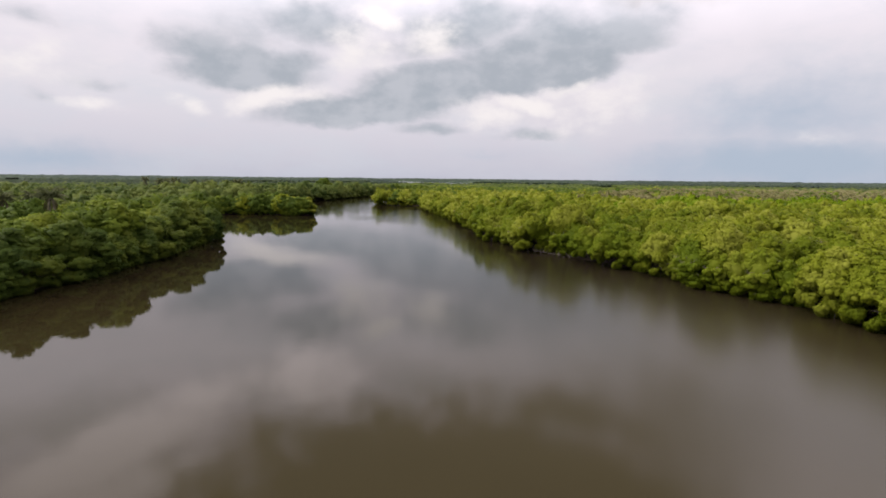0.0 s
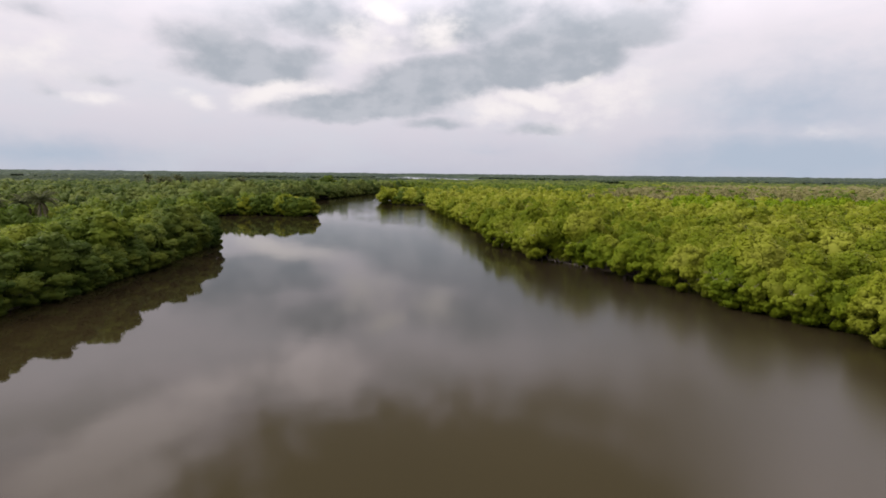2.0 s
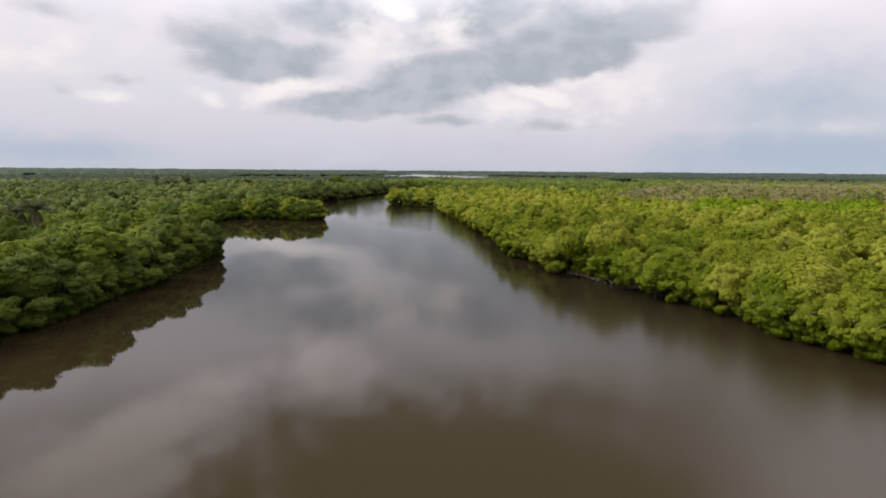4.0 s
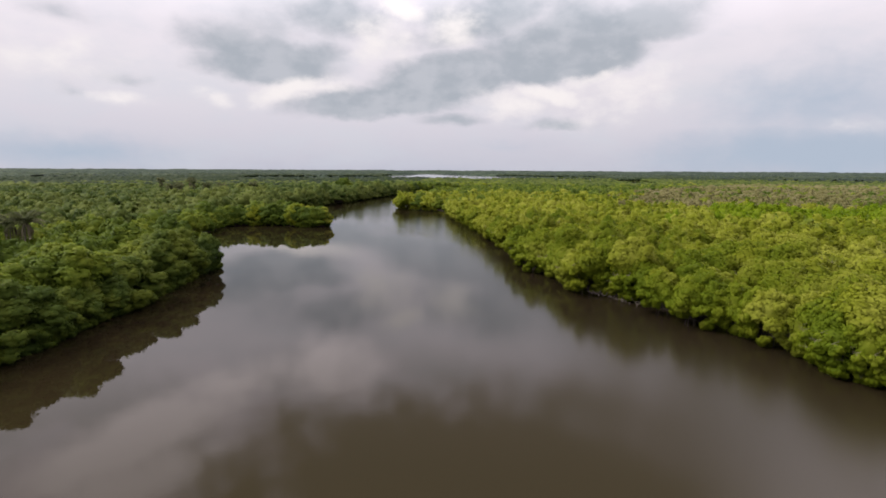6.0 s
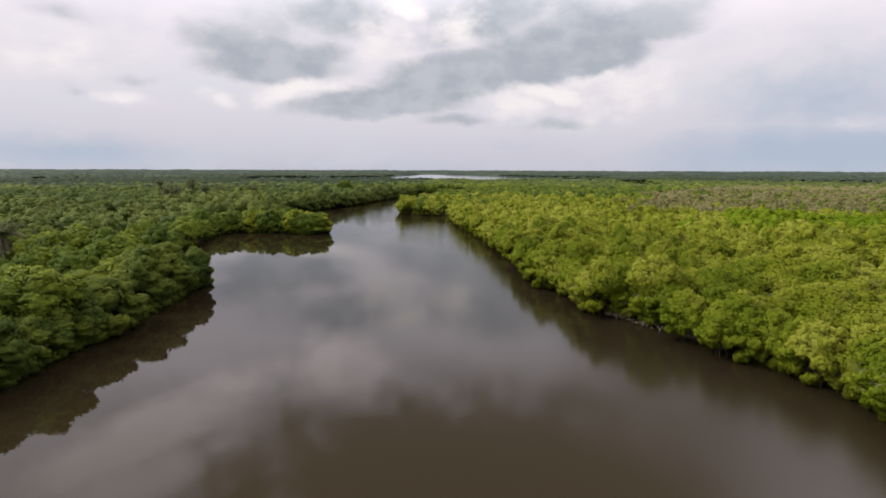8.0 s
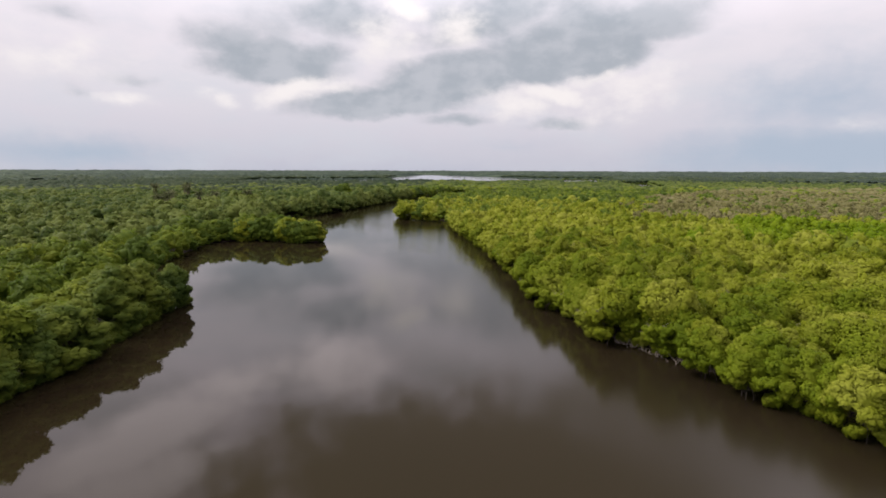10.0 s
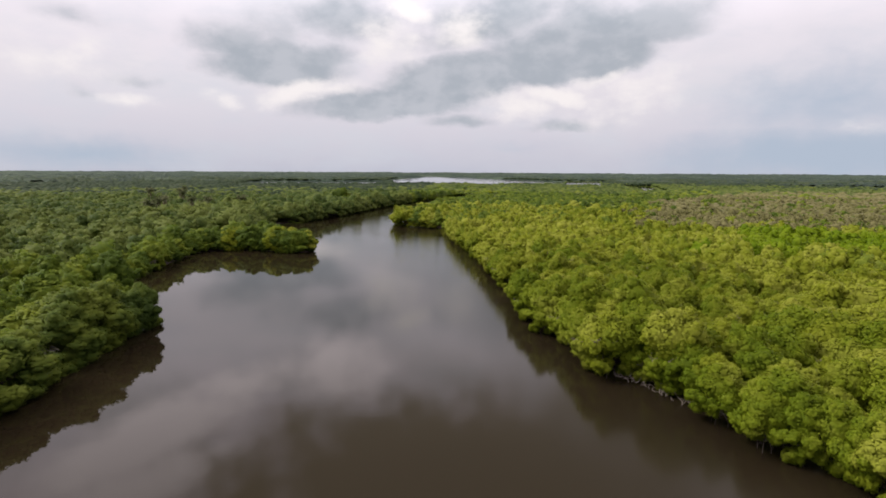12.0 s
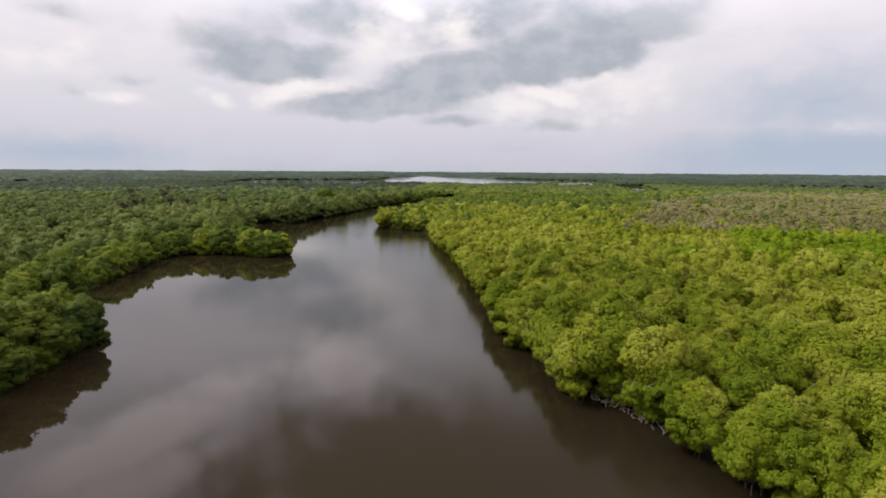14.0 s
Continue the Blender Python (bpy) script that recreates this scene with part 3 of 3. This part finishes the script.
def mangrove(seed, hang, clump, mat, label, group):
    r = np.random.default_rng(seed)
    lobes = lobes_of(r, hang, 8, 8, clump)
    ob = new("mangrove_tree")
    stem, top = trunk(r)
    bole = part("trunk", stem, BARK, ob, "grey-brown trunk with crooked limbs")
    for centre, _ in lobes[1:6]:
        part("limb", limb(r, top, np.array(centre)), BARK, bole)
    for k in range(7):
        part("stilt_root", stilt_root(r, k * 0.9 + r.uniform(-0.25, 0.25)), ROOT, ob, "arching wet stilt root")
    part("crown", crown(r, lobes, 3700 if hang else 2700, 0.235, 1, 0.10, 0.84, 0.38), mat, ob)
    if seed in (120, 123, 222, 226):
        twigs = Shape()
        for k in range(12):
            c, e = lobes[int(r.integers(len(lobes)))]
            d = unit(r.normal(size=3) + np.array((0, 0, 0.6)))
            a, b = c + d * e * 0.7, c + d * e * 1.25
            tube(twigs, [a, (a + b) / 2 + r.uniform(-0.1, 0.1, 3), b], [0.022, 0.018, 0.009], 4)
            for q in range(3):
                f = b + r.uniform(-0.45, 0.45, 3) + d * 0.15
                tube(twigs, [(a + b) / 2, f], [0.02, 0.008], 3)
        part("bare_twigs", twigs, DEADWOOD, ob, "pale leafless twigs")["kind"] = "stuff"
    return tagged(ob, label, "tree", group)


def pool_of(seed, number, hang, clump, mat, label, group):
    return [mangrove(seed + k, hang, clump, mat, label, group) for k in range(number)]


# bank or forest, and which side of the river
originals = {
    (True, True): pool_of(100, 6, 0.35, 0.86, LEAF_SHADE_TONED, "deep green mangrove tree, darkened as if in shade, arching over its dark reflection in the river", "mangroves along the sheltered bank"),
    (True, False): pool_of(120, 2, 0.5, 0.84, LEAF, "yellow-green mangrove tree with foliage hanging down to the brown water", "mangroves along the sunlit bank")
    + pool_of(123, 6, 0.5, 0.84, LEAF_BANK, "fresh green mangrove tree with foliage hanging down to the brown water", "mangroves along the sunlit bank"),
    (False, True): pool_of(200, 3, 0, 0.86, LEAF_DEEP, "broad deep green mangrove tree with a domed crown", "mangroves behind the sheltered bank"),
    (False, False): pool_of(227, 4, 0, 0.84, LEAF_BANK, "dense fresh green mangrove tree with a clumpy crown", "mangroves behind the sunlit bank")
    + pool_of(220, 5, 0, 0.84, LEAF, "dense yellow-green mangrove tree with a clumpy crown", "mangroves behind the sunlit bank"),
}
used = {key: 0 for key in originals}


def tree_height(x, y):
    return 0.80 + 0.36 * float(smooth_noise(np.array([[x, y]]), 11.0, 5)[0])


for i in sorted(mine):
    x, y, turn, at_bank = sites[i]
    s = tree_height(x, y) * (rng.uniform(0.88, 1.14) if at_bank else rng.uniform(0.78, 1.36) if x < -20 else rng.uniform(0.80, 1.24))
    w = s * (1.22 if x < -20 else 1.05) * rng.uniform(0.9, 1.15)
    m = pose(x, y, 0.1, 0, 0, turn) @ Matrix.Diagonal((w if not at_bank else s * (1.25 if x < -20 else 1.05), w, s, 1))
    key = (at_bank, x < -20)
    k, pool = used[key], originals[key]
    used[key] += 1
    if k < len(pool):
        pool[k].matrix_basis = m
    else:
        copy_thing(pool[int(rng.integers(len(pool)))], m)


for x, y, turn in ((-56.2, 214.6, -35), (-57.6, 217.4, 40), (-59.5, 213.8, -85)):
    tip = mangrove(160 + int(abs(turn)), 0.35, 0.86, LEAF_DEEP, "deep green mangrove tree at the tip of a narrow spit", "mangroves along the sheltered bank")
    tip.matrix_basis = pose(x, y, 0.1, 0, 0, turn) @ Matrix.Diagonal((0.95, 1.05, 1.0, 1))
point = mangrove(170, 0.35, 0.86, LEAF_SHADE_TONED, "deep green mangrove tree, darkened as if in shade, leaning out from a point of the bank", "mangroves along the sheltered bank")
point.matrix_basis = pose(-54.0, 126.4, 0.1, 0, 0, -8) @ Matrix.Diagonal((1.15, 1.2, 1.05, 1))
tall = copy_thing(originals[(False, True)][0], pose(-90, 419, 0.1, 0, 0, 40) @ Matrix.Diagonal((1.75, 1.75, 1.6, 1)))
tagged(tall, "tall dark round-crowned mangrove tree above the far bank")

# ---- the forest beyond: uncountable woods ----
tone_rng = np.random.default_rng(29)


def plant(name, places, turns, scales, kinds, mat, label):
    """One mesh of many trees, each a turned and scaled kind."""
    if not len(places):
        return
    v_all, t_all, q_all, n_all, tones, n = [], [], [], [], [], 0
    which = rng.integers(len(kinds), size=len(places))
    for k, (v, t, q, nv) in enumerate(kinds):
        here = np.where(which == k)[0]
        if not len(here):
            continue
        c, s = np.cos(turns[here])[:, None], np.sin(turns[here])[:, None]
        h = scales[here]
        x = (v[None, :, 0] * c - v[None, :, 1] * s) * h[:, :1] + places[here, :1]
        y = (v[None, :, 0] * s + v[None, :, 1] * c) * h[:, :1] + places[here, 1:2]
        z = np.broadcast_to(v[None, :, 2], x.shape) * h[:, 1:]
        v_all.append(np.stack([x, y, z], 2).reshape(-1, 3))
        n_all.append(np.stack([nv[None, :, 0] * c - nv[None, :, 1] * s, nv[None, :, 0] * s + nv[None, :, 1] * c, np.broadcast_to(nv[None, :, 2], x.shape)], 2).reshape(-1, 3))
        tones.append(np.repeat(tone_rng.uniform(-0.5, 0.5, len(here)), len(v)))
        step = (n + np.arange(len(here)) * len(v))[:, None, None]
        t_all.append((t[None] + step).reshape(-1, 3))
        q_all.append((q[None] + step).reshape(-1, 4))
        n += len(here) * len(v)
    me = to_mesh(name, (np.concatenate(v_all), np.concatenate(t_all), np.concatenate(q_all), np.concatenate(n_all)), mat, tone=np.concatenate(tones))
    tagged(new(name, me), label, "woods", kind="stuff")


def kinds_of(seed, number, count, size, level, heads, small, clump, bank_tree=0, grain=0.16):
    rows = []
    for k in range(number):
        r = np.random.default_rng(seed + k)
        rows.append(crown(r, lobes_of(r, bank_tree, heads, small, clump), count, size, level, grain, 0.86, 0.38).arrays())
    return rows


def dome(seed):
    """A far crown: one lumpy ball."""
    r = np.random.default_rng(seed)
    v, f = BALLS[1]
    v = v * (1 + r.uniform(-0.25, 0.25, (len(v), 1)))
    return v * (2.7, 2.7, 2.2) + (0, 0, 4.4), f, np.zeros((0, 4), np.int64), unit(v / (2.7, 2.7, 2.2))


def scales_for(p):
    h = 0.80 + 0.36 * smooth_noise(p, 11.0, 5) + 0.10 * (smooth_noise(p, 60.0, 9) - 0.5)
    h = h * (1 + rng.uniform(-0.24, 0.26, len(p)) * np.where(p[:, 0] < -20, 1.3, 1.0) * np.clip(1 - (np.hypot(p[:, 0], p[:, 1]) - 180) / 400, 0.35, 1))
    h = h * np.where((p[:, 0] < -45) & (p[:, 1] > 238) & (p[:, 1] < 560) & (p[:, 0] > -130), 1.3, 1.0)  # the far bank's trees stand taller
    h = h * np.where((np.abs(p[:, 0]) < 300) & (p[:, 1] > 860) & (p[:, 1] < 968), rng.uniform(0.9, 1.18, len(p)), 1.0)
    return np.column_stack([h * rng.uniform(0.9, 1.2, len(p)) * np.where(p[:, 0] < -20, 1.22, 1.05), h])


def kind_of_wood(p):
    """0 green, 1 deep green, 2 dark, 3 young, 4 withered, 5 far off, 6 dusky."""
    w = p + (np.stack([smooth_noise(p, 16.0, 21), smooth_noise(p, 16.0, 22)], 1) - 0.5) * 36
    chance = rng.uniform(0, 1, len(p))
    kind = np.zeros(len(p), int)
    d = np.hypot(p[:, 0], p[:, 1])
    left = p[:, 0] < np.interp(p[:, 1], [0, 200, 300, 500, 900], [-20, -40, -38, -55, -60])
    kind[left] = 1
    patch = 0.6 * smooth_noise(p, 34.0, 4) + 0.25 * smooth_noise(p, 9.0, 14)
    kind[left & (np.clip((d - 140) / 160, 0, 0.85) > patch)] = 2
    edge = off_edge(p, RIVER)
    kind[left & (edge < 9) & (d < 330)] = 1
    kind[(p[:, 0] > -84) & (p[:, 0] < -45) & (p[:, 1] > 203) & (p[:, 1] < 236) & (chance < 0.25)] = 0
    kind[~left & (patch > 0.70) & (chance > 0.85)] = 1
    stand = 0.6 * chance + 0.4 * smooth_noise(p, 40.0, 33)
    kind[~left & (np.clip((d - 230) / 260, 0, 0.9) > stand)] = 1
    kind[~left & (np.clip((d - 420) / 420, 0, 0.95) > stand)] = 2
    # farther off, more trees take the haze-tinted leaf colour
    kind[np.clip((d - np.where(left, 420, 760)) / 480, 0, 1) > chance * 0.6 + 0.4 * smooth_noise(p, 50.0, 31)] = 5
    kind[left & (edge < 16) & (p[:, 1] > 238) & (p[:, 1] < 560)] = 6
    kind[inside(w, YOUNG)] = 3
    kind[np.hypot(p[:, 0] - 30, p[:, 1] - 171) < 3.6] = 2
    kind[inside(w, WITHERED) & (kind == 0)] = 1
    kind[inside(w, WITHERED) & (kind != 5) & (chance + 0.5 * (smooth_noise(p, 22.0, 8) - 0.5) < 0.78)] = 4
    return kind


WOODS = [("mangrove_forest", LEAF, "continuous bright green mangrove canopy of rounded crowns"), ("deep_green_mangrove_forest", LEAF_DEEP, "deep green mangrove canopy behind the sheltered bank"),
         ("dark_mangrove_forest", LEAF_SHADE, "darker green mangrove canopy far from the river"),
         ("young_mangrove_forest", LEAF_BRIGHT, "strip of vivid green young mangroves"), ("withered_mangrove_forest", LEAF_DEAD, "grey-brown withered mangroves with bare twigs"), ("distant_forest", LEAF_HAZED, "distant mangrove forest with haze put into its dark bluish green"),
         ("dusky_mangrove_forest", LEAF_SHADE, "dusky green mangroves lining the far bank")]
others = np.array([i for i in range(len(sites)) if i not in mine])
flag = np.array([s[3] for s in sites])
pos = np.array([s[:2] for s in sites])
ang = np.radians(np.array([s[2] for s in sites]))
dist = np.hypot(pos[:, 0], pos[:, 1] - 25)
close = kinds_of(300, 7, 560, 0.38, 1, 7, 4, 0.95)
close_bank = kinds_of(330, 5, 760, 0.38, 1, 7, 4, 0.95, 0.4)
middle = kinds_of(360, 5, 110, 0.64, 1, 5, 1, 1.15)
middle_bank = kinds_of(390, 5, 210, 0.62, 1, 6, 1, 1.1, 0.4)
domes = [dome(420 + k) for k in range(6)]
lumps = kinds_of(440, 6, 14, 1.0, 1, 6, 0, 1.2)
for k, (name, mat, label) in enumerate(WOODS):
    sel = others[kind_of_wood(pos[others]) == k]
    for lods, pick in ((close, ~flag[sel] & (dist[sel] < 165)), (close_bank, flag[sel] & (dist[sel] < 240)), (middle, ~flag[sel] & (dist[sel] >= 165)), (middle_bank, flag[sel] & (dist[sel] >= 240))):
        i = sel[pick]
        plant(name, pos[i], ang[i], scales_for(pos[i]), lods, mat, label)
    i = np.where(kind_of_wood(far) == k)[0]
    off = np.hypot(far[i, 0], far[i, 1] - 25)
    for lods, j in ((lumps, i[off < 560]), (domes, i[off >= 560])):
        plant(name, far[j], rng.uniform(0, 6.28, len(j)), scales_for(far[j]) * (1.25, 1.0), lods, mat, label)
plant("mangrove_forest", rest, rng.uniform(0, 6.28, len(rest)), scales_for(rest) * (1.6, 1.0), domes, LEAF, WOODS[0][2])


# stands of trees farther off still
groves = scatter(-1500, 1500, 700, 1900, 15.0)
away = np.hypot(groves[:, 0], groves[:, 1] - 25)
groves = groves[(away > 1110) & (away < 1850) & in_view(groves, 42)]
groves = groves[from_water(groves) > 12]
plant("distant_forest", groves, rng.uniform(0, 6.28, len(groves)), rng.uniform(0.8, 1.25, (len(groves), 1)) * (2.7, 1.0), domes, LEAF_HAZED, WOODS[5][2])


def pool_edge(pool, step):
    """Low bushes along the rim of a far pool."""
    rows = []
    for a, b in zip(pool, pool[1:] + pool[:1]):
        a, b = np.array(a, float), np.array(b, float)
        n = max(2, int(np.linalg.norm(b - a) / step))
        rows.append(a + (b - a) * np.linspace(0, 1, n, endpoint=False)[:, None])
    p = np.concatenate(rows) + rng.uniform(-1.5, 1.5, (sum(map(len, rows)), 2))
    return p[p[:, 1] < 1700]


mounds = [(v - np.array((0, 0, 3.4)), t, q, nv) for v, t, q, nv in domes]
for pool in (POND, INLET):
    p = pool_edge(pool, 3.5)
    plant("pool_side_bushes", p, rng.uniform(0, 6.28, len(p)), rng.uniform(0.8, 1.2, (len(p), 1)) * (0.9, 0.7), mounds, LEAF_SHADE, "low dark green mangrove bushes rimming a far lagoon")

def undergrowth(name, x0, x1, y0, y1, step, low, high, mat, label, keep):
    """The dense lower storey that closes the gaps between the crowns."""
    gx, gy = np.meshgrid(np.arange(x0, x1, step), np.arange(y0, y1, step))
    n, rows = gx.shape[1], gx.shape[0]
    p = np.stack([gx.ravel(), gy.ravel()], 1) + rng.uniform(-0.3, 0.3, (gx.size, 2)) * step
    z = rng.uniform(low, high, len(p))
    ok = keep(p) & (from_water(p) > 5.0) & in_view(p, 46)
    i = (np.arange(rows - 1)[:, None] * n + np.arange(n - 1)[None]).ravel()
    quads = np.stack([i, i + 1, i + n + 1, i + n], 1)
    quads = quads[ok[quads].all(1)]
    used_v, back = np.unique(quads, return_inverse=True)
    ob = new(name, to_mesh(name, (np.column_stack([p, z])[used_v], np.zeros((0, 3), np.int64), back.reshape(-1, 4)), mat))
    tagged(ob, label, "woods", kind="stuff")


def reach(p):
    return np.hypot(p[:, 0], p[:, 1] - 25)


GAP = (29, 129)
undergrowth("mangrove_undergrowth", -40, 330, 10, 420, 2.6, 1.4, 3.4, LEAF, "tangled green undergrowth between the mangrove crowns", lambda p: (p[:, 0] > -38) & (reach(p) < 160) & (np.hypot(p[:, 0] - GAP[0], p[:, 1] - GAP[1]) > 4.5))
undergrowth("mangrove_undergrowth", -40, 330, 10, 420, 2.8, 2.8, 4.8, LEAF, "tangled green undergrowth between the mangrove crowns", lambda p: (p[:, 0] > -38) & (reach(p) < 335) & (reach(p) > 154) & ~inside(p, WITHERED))
undergrowth("withered_undergrowth", 60, 640, 230, 660, 3.0, 3.8, 5.6, LEAF_DEAD, "grey-brown withered undergrowth with bare twigs", lambda p: inside(p, WITHERED))
undergrowth("mangrove_undergrowth", -330, -40, 10, 420, 2.8, 1.2, 3.0, LEAF_SHADE_TONED, "shaded deep green undergrowth between the mangrove crowns", lambda p: (p[:, 0] < -38) & (reach(p) < 335))
undergrowth("mangrove_undergrowth", -1150, 1150, 60, 1180, 6.5, 3.0, 5.0, LEAF_SHADE, "distant dark green undergrowth between the mangrove crowns", lambda p: (reach(p) > 325) & (reach(p) < 1120))


def far_woods():
    """The canopy out to the horizon, as one rough sheet."""
    front = np.radians(np.concatenate([np.linspace(-55, 55, 480), np.linspace(58, 302, 90)]))
    radii = np.geomspace(1080, 4880, 80)
    a, r = np.meshgrid(front, radii)
    p = np.stack([(r * np.sin(a)).ravel(), (25 + r * np.cos(a)).ravel()], 1)
    z = 4.6 + 4.4 * rng.uniform(0, 1, len(p)) ** 2 + 3.0 * (smooth_noise(p, 90.0, 3) - 0.5) + 8.0 * np.clip((r.ravel() - 3200) / 1600, 0, 1) * (0.6 + 0.8 * smooth_noise(p, 260.0, 6))
    shore = from_water(p)
    wet = shore < 2
    z = 0.2 + (z - 0.2) * np.clip(shore / 40, 0, 1)
    na, nr = len(front), len(radii)
    i = (np.arange(nr - 1)[:, None] * na + np.arange(na)[None]).ravel()
    j = (np.arange(nr - 1)[:, None] * na + (np.arange(na)[None] + 1) % na).ravel()
    quads = np.stack([i, j, j + na, i + na], 1)
    quads = quads[~wet[quads].all(1)]
    ob = new("far_woods", to_mesh("far_woods", (np.column_stack([p, z]), np.zeros((0, 3), np.int64), quads), LEAF_FAR_HAZED))
    tagged(ob, "level woods reaching to the horizon, darkened and blued as by haze", "woods", kind="stuff")


far_woods()


# ---- palms that stand above the mangroves ----
def frond(shape, rng, base, bearing, length, droop):
    """A feathered leaf: a bent rib with two rows of leaflets."""
    d = np.array((math.cos(bearing), math.sin(bearing), 0))
    rib, angle = [np.array(base)], radians(80 - 120 * droop)
    for k in range(6):
        rib.append(rib[-1] + length / 6 * (d * math.cos(angle) + np.array((0, 0, math.sin(angle)))))
        angle = max(angle - radians(13), radians(-86))
    tube(shape, rib, [0.05, 0.045, 0.04, 0.03, 0.025, 0.02, 0.01], 4)
    side = np.cross(d, (0, 0, 1))
    for k in range(1, 7):
        for j in (0.0, 0.33, 0.66):
            if k == 6 and j:
                continue
            at = rib[k] if not j else rib[k] * (1 - j) + rib[k - 1] * j
            reach = length * 0.30 * (1.15 - abs(k / 6 - 0.5))
            for sgn in (-1, 1):
                tip = at + side * sgn * reach * 0.8 + d * reach * 0.5 + np.array((0, 0, -reach * rng.uniform(0.35, 0.7)))
                mid = (at + tip) / 2 + np.array((0, 0, reach * 0.10))
                shape.put([at, mid + d * 0.17, tip, mid - d * 0.17], quads=[(0, 1, 2, 3)])


def palm(seed, height, fronds, dead, length):
    r = np.random.default_rng(seed)
    ob = new("palm_tree")
    lean = r.uniform(-0.5, 0.5, 2)
    stem = [np.array((lean[0] * k * k, lean[1] * k * k, 0.2 + height * k)) for k in np.linspace(0, 1, 6)]
    trunk_shape = Shape()
    tube(trunk_shape, stem, [0.2, 0.16, 0.14, 0.13, 0.13, 0.12], 8)
    part("trunk", trunk_shape, BARK, ob, "slender grey trunk")
    for k in range(fronds):
        f = Shape()
        frond(f, r, stem[-1], k * 2.4 + r.uniform(-0.2, 0.2), length * r.uniform(0.8, 1.1), 0.02 + 0.62 * k / fronds)
        part("frond", f, PALM_LEAF, ob)
    for k in range(dead):
        f = Shape()
        frond(f, r, stem[-1] - np.array((0, 0, 0.15)), k * 2.1 + r.uniform(-0.3, 0.3), length * 0.85, 1.1)
        part("frond", f, DRY_FROND, ob, "dry pale hanging frond")
    return tagged(ob, "tall palm with drooping fronds above the mangrove canopy", "palm", "palms among the mangroves")


palm_makes = [palm(500 + k, 7.4, 13, 5, 3.0) for k in range(3)]
for k, (x, y, h, size) in enumerate(PALMS):
    m = pose(x, y, 0, 0, 0, 77 * k) @ Matrix.Diagonal((size / 3.0, size / 3.0, h / 7.4, 1))
    if k < 3:
        palm_makes[k].matrix_basis = m
    else:
        copy_thing(palm_makes[k % 3], m)


# ---- bleached wood washed up along the sunlit bank ----
def driftwood(seed):
    r = np.random.default_rng(seed)
    shape = Shape()
    length = r.uniform(1.1, 2.6)
    line = [np.array((length * (k - 0.5), 0.25 * math.sin(5 * k + seed), 0.10 + 0.35 * k * r.uniform(0.6, 1.2))) for k in np.linspace(0, 1, 6)]
    tube(shape, line, [0.07, 0.08, 0.065, 0.05, 0.04, 0.02], 7)
    for k in (2, 3, 4):
        end = line[k] + np.array((r.uniform(0.1, 0.5), r.uniform(-0.6, 0.6), r.uniform(0.2, 0.8)))
        tube(shape, [line[k], (line[k] + end) / 2 + r.uniform(-0.08, 0.08, 3), end], [0.05, 0.035, 0.015], 5)
    ob = new("driftwood_branch", to_mesh("driftwood_branch", shape, DEADWOOD))
    return tagged(ob, "bleached crooked driftwood branch stranded at the water's edge", "driftwood", "driftwood along the bank")


wood_makes = [driftwood(600 + k) for k in range(6)]
drift_rng = np.random.default_rng(61)
BEACH = [(18.6, 110.6), (20.0, 108.2), (21.4, 106.2), (22.8, 104.2), (24.2, 101.8)]
for k in range(34):
    f = k / 33 * (len(BEACH) - 1.001)
    i = int(f)
    x = BEACH[i][0] * (1 - f + i) + BEACH[i + 1][0] * (f - i) + drift_rng.uniform(-0.1, 1.5)
    y = BEACH[i][1] * (1 - f + i) + BEACH[i + 1][1] * (f - i) + drift_rng.uniform(-0.2, 1.2)
    m = pose(x, y, drift_rng.uniform(-0.05, 0.25), 0, drift_rng.uniform(-38, 8), drift_rng.uniform(20, 190)) @ Matrix.Diagonal((*[drift_rng.uniform(0.5, 0.95)] * 3, 1))
    if k < 6:
        wood_makes[k].matrix_basis = m
    else:
        copy_thing(wood_makes[k % 6], m)
